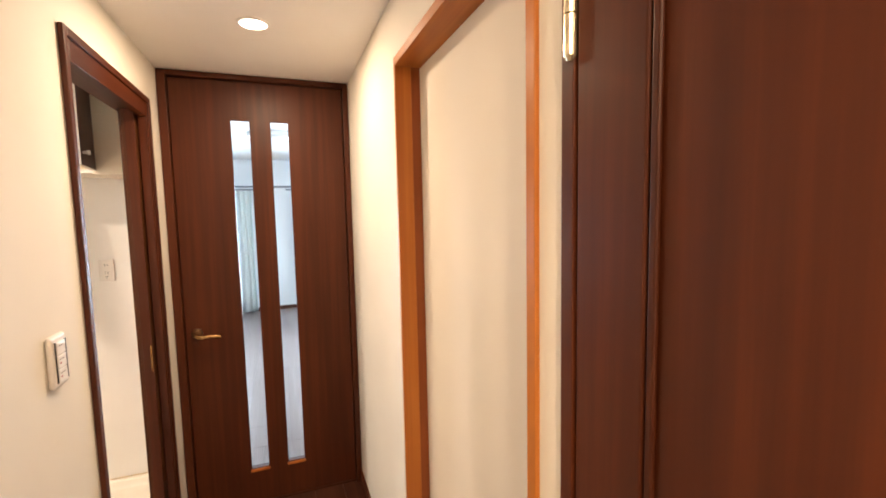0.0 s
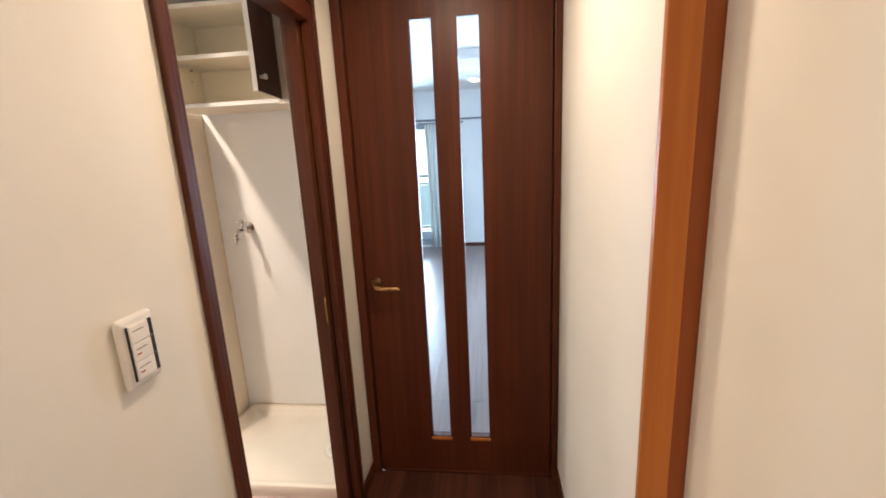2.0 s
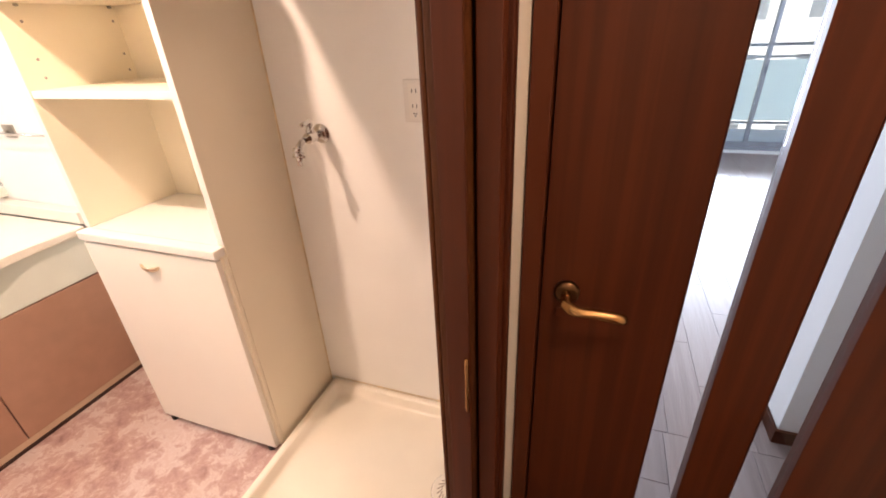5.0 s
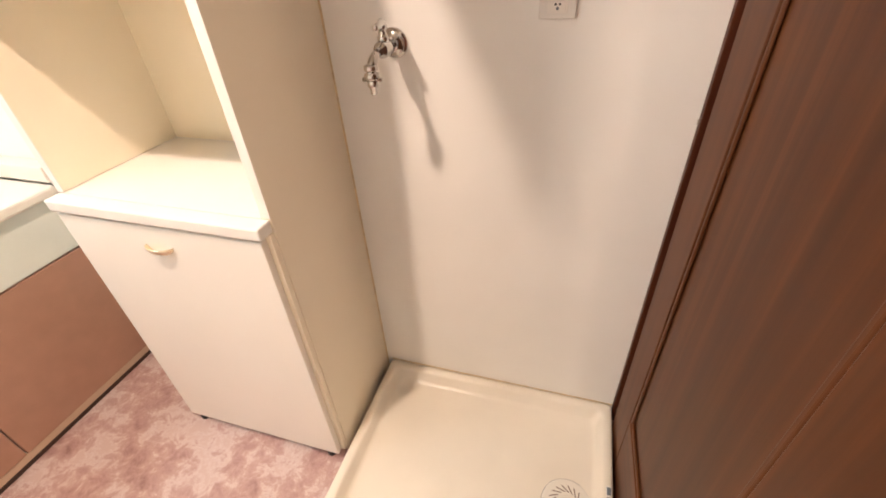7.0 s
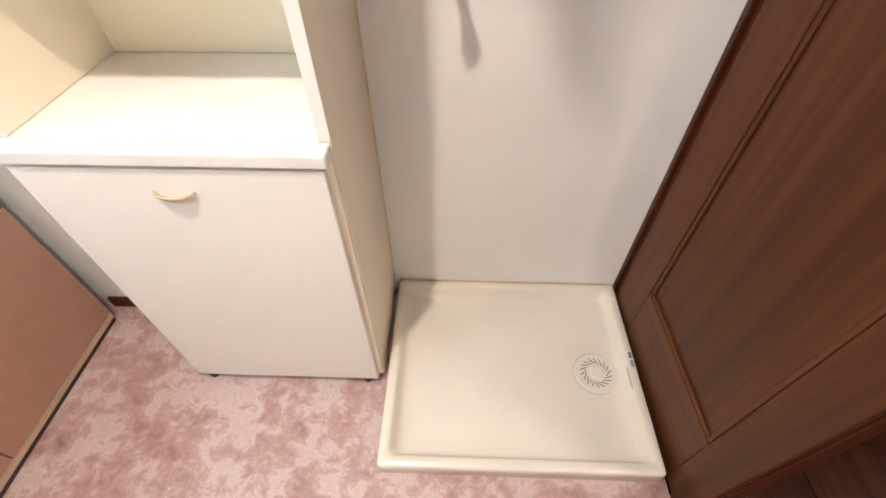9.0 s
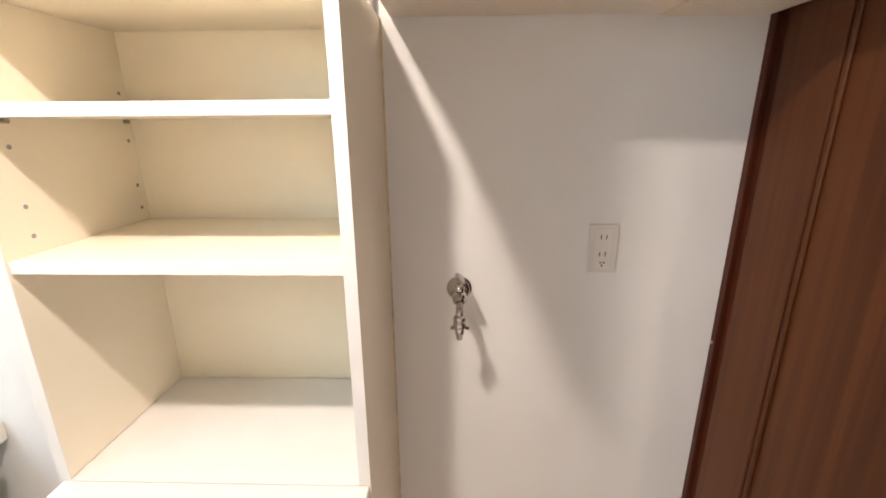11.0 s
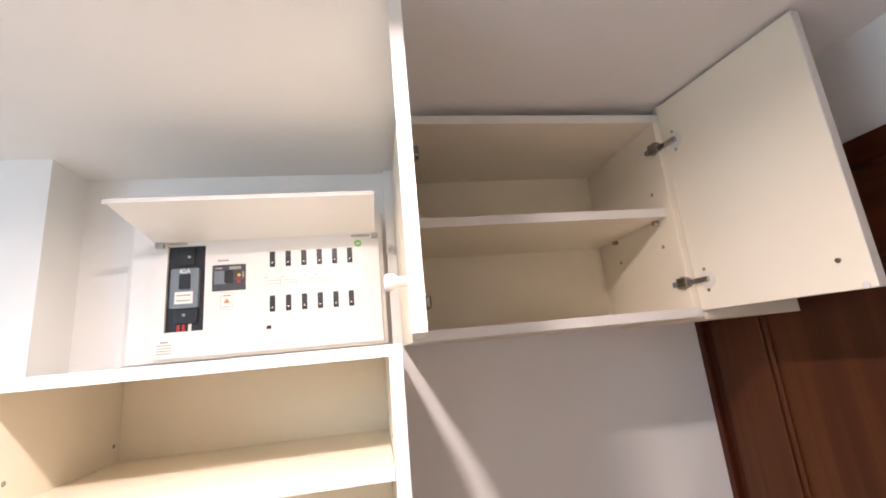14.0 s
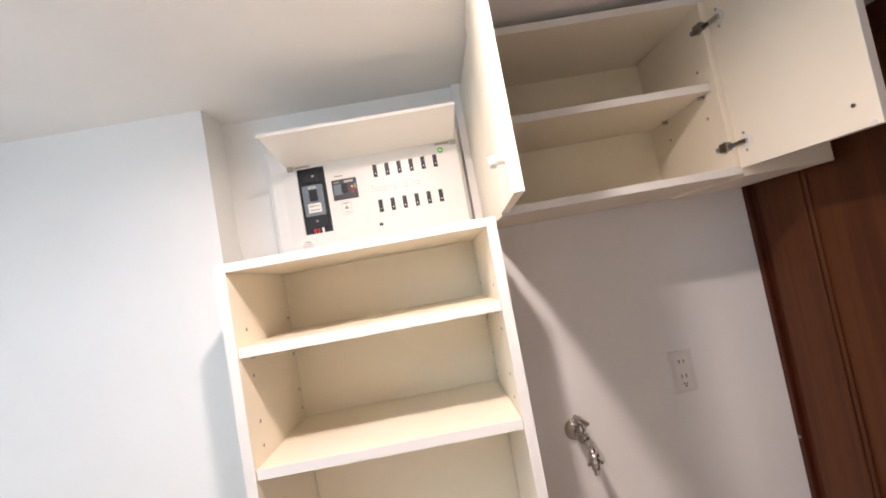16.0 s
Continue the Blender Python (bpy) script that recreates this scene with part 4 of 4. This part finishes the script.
part("green_mark", tube([(-0.063, BF - 0.0001, 1.976), (-0.063, BF - 0.0008, 1.976)], 0.0075, 20), GREEN, face, "round green printed mark")
part("green_mark_inner", box((-0.0665, -0.0595), (BF - 0.0012, BF - 0.0008), (1.9735, 1.9785)), EDGE_WHITE, face)
wl = part("warning_label", box((-0.326, -0.304), (BF - 0.0007, BF - 0.0001), (1.858, 1.890)), EDGE_WHITE, face, "small white warning label")
bm = bmesh.new()
vs = [bm.verts.new((-0.315 + a, y, 1.870 + b)) for y in (BF - 0.0012, BF - 0.0007) for a, b in ((-0.006, 0), (0.006, 0), (0, 0.010))]
for f in ((0, 1, 2), (5, 4, 3), (0, 3, 4, 1), (1, 4, 5, 2), (2, 5, 3, 0)):
    bm.faces.new([vs[i] for i in f])
part("warning_triangle", bm, plain("brown_orange_print", (0.45, 0.22, 0.10), 0.6), wl)
for x0, x1, z0, z1 in ((-0.3265, -0.3255, 1.8575, 1.8905), (-0.3045, -0.3035, 1.8575, 1.8905), (-0.3255, -0.3045, 1.8575, 1.8585), (-0.3255, -0.3045, 1.8895, 1.8905)):
    part("label_border", box((x0, x1), (BF - 0.0010, BF - 0.0007), (z0, z1)), PINK_PRINT, wl)
part("label_line", box((-0.322, -0.308), (BF - 0.0010, BF - 0.0007), (1.883, 1.886)), PRINT, wl)
part("label_line", box((-0.323, -0.307), (BF - 0.0010, BF - 0.0007), (1.862, 1.8635)), PRINT, wl)
part("maker_bar", box((-0.333, -0.313), (BF - 0.0005, BF - 0.0001), (1.953, 1.956)), PRINT, face)
for x0, x1 in ((-0.246, -0.216), (-0.214, -0.186), (-0.172, -0.158), (-0.150, -0.128)):
    part("circuit_label", box((x0, x1), (BF - 0.0005, BF - 0.0001), (1.9015, 1.9025)), PINK_PRINT, face)
    part("circuit_label", box((x0, x1), (BF - 0.0005, BF - 0.0001), (1.908, 1.909)), PINK_PRINT, face)
    part("circuit_label", box((x1 - 0.001, x1), (BF - 0.0005, BF - 0.0001), (1.896, 1.914)), PINK_PRINT, face)
    part("circuit_label", box((x0, x0 + 0.004), (BF - 0.0005, BF - 0.0001), (1.9145, 1.916)), PRINT, face)
nt = part("notice_label", box((-0.438, -0.406), (BF - 0.0006, BF - 0.0001), (1.778, 1.809)), EDGE_WHITE, face, "small printed notice under the main breaker")
for k, z in enumerate((1.783, 1.788, 1.793, 1.798)):
    part("label_line", box((-0.435, -0.409), (BF - 0.0009, BF - 0.0006), (z, z + 0.0016)), PRINT, nt)
part("label_line", box((-0.429, -0.415), (BF - 0.0009, BF - 0.0006), (1.803, 1.806)), PRINT, nt)
# laid out at a nominal size above; brought to the true width, height and depth here
for ob in bp.children_recursive:
    for v in ob.data.vertices:
        v.co = (1.150 * v.co.x - 0.0155, 0.425 * v.co.y - 0.0007, 1.145 * v.co.z - 0.2456)
LM = Matrix.Translation((0, -0.054, 2.040)) @ Matrix.Rotation(radians(-8), 4, "X")
lid = part("lid", box((-0.528, -0.046), (-0.200, 0.0), (-0.002, 0.002), 0.001, m=LM), WHITE_PLASTIC, bp, "thin white lid held up")
part("lid_lip", box((-0.528, -0.046), (-0.2005, -0.197), (-0.007, -0.0022), 0.0008, m=LM), WHITE_PLASTIC, lid)
for x in (-0.517, -0.048):
    hg = part("lid_hinge", box((x - 0.008, x + 0.008), (-0.062, -0.0505), (2.026, 2.038), 0.0015), STEEL, face)
    part("lid_spring", tube([(x + (0.012 if x < -0.2 else -0.012), -0.056, 2.033), (x + (0.055 if x < -0.2 else -0.055), -0.056, 2.034)], 0.0022, 8), STEEL, hg)

# ---- washroom: vanity ----
VX, VY0, VY1 = -1.010, -1.36, -0.168
va = thing("vanity", (-1.36, -0.76, 0), "vanity with mint apron and salmon-brown doors", "vanity")
part("body", box((-1.79, VX - 0.022), (VY0, VY1), (0.024, 0.744), 0.001), MINT, va)
part("plinth", box((-1.79, VX - 0.012), (VY0, VY1), (0.0, 0.0235)), plain("dark_brown_plinth", (0.055, 0.026, 0.02), 0.5), va, "dark brown plinth")
part("apron", box((VX - 0.022, VX - 0.001), (VY0, VY1), (0.556, 0.744), 0.004), MINT, va, "pale mint apron panel")
for y0, y1 in ((VY0, -0.660), (-0.656, VY1)):
    part("door", box((VX - 0.022, VX), (y0, y1), (0.054, 0.551), 0.002), SALMON, va, "salmon-brown laminate door")
part("base_trim", box((VX - 0.012, VX - 0.004), (VY0, VY1), (0.024, 0.053), 0.001), plain("beige_trim", (0.62, 0.46, 0.33), 0.4), va)
bm = bmesh.new()
edge = [(-1.79, VY1 + 0.012), (-0.995, VY1 + 0.012), (-0.985, VY1 - 0.01), (-0.985, -0.40), (-0.978, -0.44), (-0.960, -0.50), (-0.955, -0.56), (-0.955, -1.05), (-0.962, -1.12), (-0.985, -1.18), (-0.985, VY0 - 0.01), (-1.79, VY0 - 0.01)]
lo = [bm.verts.new((x, y, 0.745)) for x, y in edge]
hi = [bm.verts.new((x, y, 0.776)) for x, y in edge]
bm.faces.new(list(reversed(lo)))
bm.faces.new(hi)
for k in range(len(edge)):
    bm.faces.new((lo[k], lo[(k + 1) % len(edge)], hi[(k + 1) % len(edge)], hi[k]))
bmesh.ops.bevel(bm, geom=[e for e in bm.edges if abs(e.verts[0].co.z - e.verts[1].co.z) < 1e-5], offset=0.008, segments=3, profile=0.5, affect="EDGES")
part("counter", bm, IVORY, va, "ivory moulded counter with a curved front")
part("backsplash", box((-1.79, -1.01), (-0.155, -0.1015), (0.777, 0.83), 0.004), IVORY, va)
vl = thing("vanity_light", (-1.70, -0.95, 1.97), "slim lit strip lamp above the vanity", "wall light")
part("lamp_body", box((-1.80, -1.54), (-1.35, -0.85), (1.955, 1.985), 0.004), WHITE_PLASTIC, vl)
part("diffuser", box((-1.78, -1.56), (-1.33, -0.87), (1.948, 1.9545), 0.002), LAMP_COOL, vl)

tr = thing("towel_bar", (-1.22, -0.10, 1.147), "chrome towel bar on the vanity wall", "towel bar")
part("bar", tube([(-1.56, -0.147, 1.147), (-0.925, -0.147, 1.147)], 0.005, 12), CHROME, tr, smooth=True)
for x in (-1.29, -1.53):
    pl = part("bracket", box((x - 0.035, x + 0.035), (-0.108, -0.1002), (1.122, 1.176), 0.003), STEEL, tr)
    part("arm", tube([(x, -0.106, 1.147), (x, -0.148, 1.147)], 0.006, 12), CHROME, pl)
cup = thing("soap_holder", (-1.58, -0.14, 0.80), "small ivory soap holder ring by the vanity", "soap holder")
part("ring", tube([*arc((-1.57, -0.165, 0.862), 0.035, 0, 340, 20, "xy")], 0.006, 10), IVORY, cup)
part("wall_plate", box((-1.60, -1.54), (-0.132, -0.1002), (0.846, 0.888), 0.004), IVORY, cup)
rod = thing("hose_rail", (-1.54, -0.11, 0.90), "thin steel rod on the wall beside the vanity", "rod")
part("bar", tube([(-1.60, -0.106, 1.04), (-1.545, -0.106, 0.895)], 0.005, 10), STEEL, rod)

# ---- living room seen through the glass strips ----
def curtain(x0, x1, y, label):
    c = thing("curtain", ((x0 + x1) / 2, y, 0.03), label, "curtain", "living room curtains")
    bm = bmesh.new()
    nx = 70
    rows = []
    for z in (0.03, 0.4, 0.9, 1.4, 1.925):
        row = []
        for i in range(nx + 1):
            u = i / nx
            amp = 0.030 + 0.010 * math.sin(5 * u + 2)
            row.append(bm.verts.new((x0 + (x1 - x0) * u + 0.012 * math.sin(z * 2 + 9 * u), y + amp * math.sin(u * 2 * math.pi * (x1 - x0) / 0.085) * (1.15 - 0.12 * z), z)))
        rows.append(row)
    for a, b in zip(rows, rows[1:]):
        for i in range(nx):
            bm.faces.new((a[i], a[i + 1], b[i + 1], b[i]))
    ob = part("cloth", bm, CURTAIN, c, smooth=True)
    so_ = ob.modifiers.new("thickness", "SOLIDIFY")
    so_.thickness = 0.003
    part("rail", box((x0 - 0.1, x1 + 0.1), (y - 0.012, y + 0.012), (1.930, 1.955), 0.003), GREY_PLASTIC, c)


curtain(0.52, 1.00, 4.46, "pale grey-green curtain drawn aside at the window")
curtain(1.60, 2.02, 4.46, "pale grey-green curtain drawn aside at the window")
curtain(-0.80, -0.45, 4.46, "pale grey-green curtain drawn aside at the window")


def balcony_window(name, x0, x1):
    w = thing(name, ((x0 + x1) / 2, LY + 0.06, 0.03), "tall aluminium sliding balcony window", "window", kind="structure")
    mid = (x0 + x1) / 2
    for x in ((x0, x0 + 0.035), (x1 - 0.035, x1)):
        part("window_frame", box(x, (LY + 0.03, LY + 0.11), (0.03, 1.95), 0.002), ALU, w)
    for z in ((0.03, 0.065), (1.915, 1.95)):
        part("window_frame", box((x0 + 0.035, x1 - 0.035), (LY + 0.03, LY + 0.11), z, 0.002), ALU, w)
    for a, b, y in ((x0 + 0.035, mid + 0.02, LY + 0.055), (mid - 0.02, x1 - 0.035, LY + 0.085)):
        sash = part("sash", panel_with_holes((a, b), (0.066, 1.914), [(a + 0.035, b - 0.035, 0.12, 1.875)], y, y + 0.022), ALU, w)
        g = part("pane", box((a + 0.035, b - 0.035), (y + 0.009, y + 0.013), (0.12, 1.875)), GLASS, sash)
        g.visible_shadow = False
    part("latch", box((mid - 0.012, mid + 0.012), (LY + 0.035, LY + 0.055), (0.86, 0.95), 0.003), GREY_PLASTIC, w)


balcony_window("window_1", 1.93, 3.35)
balcony_window("window_2", -0.65, 0.72)
cl = thing("ceiling_light", (1.35, 2.2, LC), "round white ceiling light in the living room", "ceiling light")
part("dish", tube([(1.35, 2.2, LC), (1.35, 2.2, LC - 0.05), (1.35, 2.2, LC - 0.075)], 0.24, 40, [0.24, 0.24, 0.18]), WHITE_PLASTIC, cl, smooth=False)
ds = thing("door_stop", (1.735, 0.37, 0), "small steel door stop on the living room floor", "door stop")
part("post", tube([(1.735, 0.37, 0.0), (1.735, 0.37, 0.03), (1.735, 0.37, 0.035)], 0.012, 14, [0.014, 0.010, 0.014]), STEEL, ds)

# ---- outside: balcony and the building opposite ----
tagged(mesh_object("balcony_floor", box((LWX - 1, LE + 1), (LY + 0.15, LY + 1.5), (-0.15, -0.02)), CONCRETE), "pale concrete balcony floor", "balcony", kind="structure")
br = thing("balcony_railing", (1.35, LY + 1.45, -0.02), "grey metal balcony railing with frosted blue panels", "railing")
for k in range(8):
    x = LWX - 0.9 + k * 1.05
    part("post", box((x - 0.02, x + 0.02), (LY + 1.41, LY + 1.45), (-0.02, 1.08), 0.003), ALU, br)
    part("infill_panel", box((x + 0.03, x + 1.02), (LY + 1.42, LY + 1.43), (0.12, 0.90)), FROST, br)
for z in ((1.06, 1.10), (0.92, 0.95), (0.07, 0.10)):
    part("rail", box((LWX - 1, LE + 1.2), (LY + 1.405, LY + 1.455), z, 0.004), ALU, br)
tagged(mesh_object("ground", box((-400, 400), (LY + 1.6, 900), (-6.2, -6.0)), CONCRETE), "pale paved ground far below the balcony", "ground", kind="structure")
ab = thing("apartment_building", (4, 22, -6), "pale apartment building opposite the balcony", "building")
holes = [(-14 + 3.2 * i, -12.2 + 3.2 * i, -4.6 + 2.9 * j, -3.0 + 2.9 * j) for i in range(12) for j in range(5)]
part("facade", panel_with_holes((-18, 28), (-6, 10), holes, 22.0, 22.4), CONCRETE, ab)
for h in holes:
    part("window", box((h[0], h[1]), (22.2, 22.25), (h[2], h[3])), ALU, ab)
part("roof", box((-18.3, 28.3), (21.8, 30), (10.0, 10.4)), CONCRETE, ab)

# ---- floorboards ----
def boards(name, x, y, width, length, z, mat, label):
    fl = tagged(mesh_object(name, box(x, y, (z - 0.1, z - 0.012)), DARK_SLOT), label, "floor", kind="structure")
    cols = int(math.ceil((x[1] - x[0]) / width))
    kinds = {}
    for i in range(cols):
        w = min(width, x[1] - x[0] - i * width)
        yy = y[0] - (i % 3) * length / 3
        while yy < y[1] - 1e-4:
            a, b = max(yy, y[0]), min(yy + length, y[1])
            yy += length
            if b - a < 0.01 or w < 0.01:
                continue
            key = (round(w, 3), round(b - a, 3))
            if key not in kinds:
                bm = box((-w / 2 + 0.0007, w / 2 - 0.0007), (-(b - a) / 2 + 0.0007, (b - a) / 2 - 0.0007), (-0.012, 0.0), 0.0012, 1)
                bmesh.ops.recalc_face_normals(bm, faces=bm.faces)
                kinds[key] = bpy.data.meshes.new("floorboard")
                bm.to_mesh(kinds[key])
                bm.free()
                kinds[key].materials.append(mat)
            p = new("floorboard", kinds[key])
            p.location = (x[0] + i * width + w / 2, (a + b) / 2, z)
            p.parent = fl


boards("floor_hall", (0.893, 1.778), (-4.6, -0.45), 0.155, 1.82, 0.0, HALL_FLOOR, "dark brown wood plank hall floor")
boards("floor_doorway", (0.925, 1.92), (-0.375, 0.16), 0.152, 0.91, 0.0, LIVING_FLOOR, "greyish brown wood planks just past the door")
boards("floor_living", (-2.4, 3.75), (0.16, 4.62), 0.152, 0.91, 0.0, LIVING_FLOOR, "greyish brown glossy wood plank living room floor")
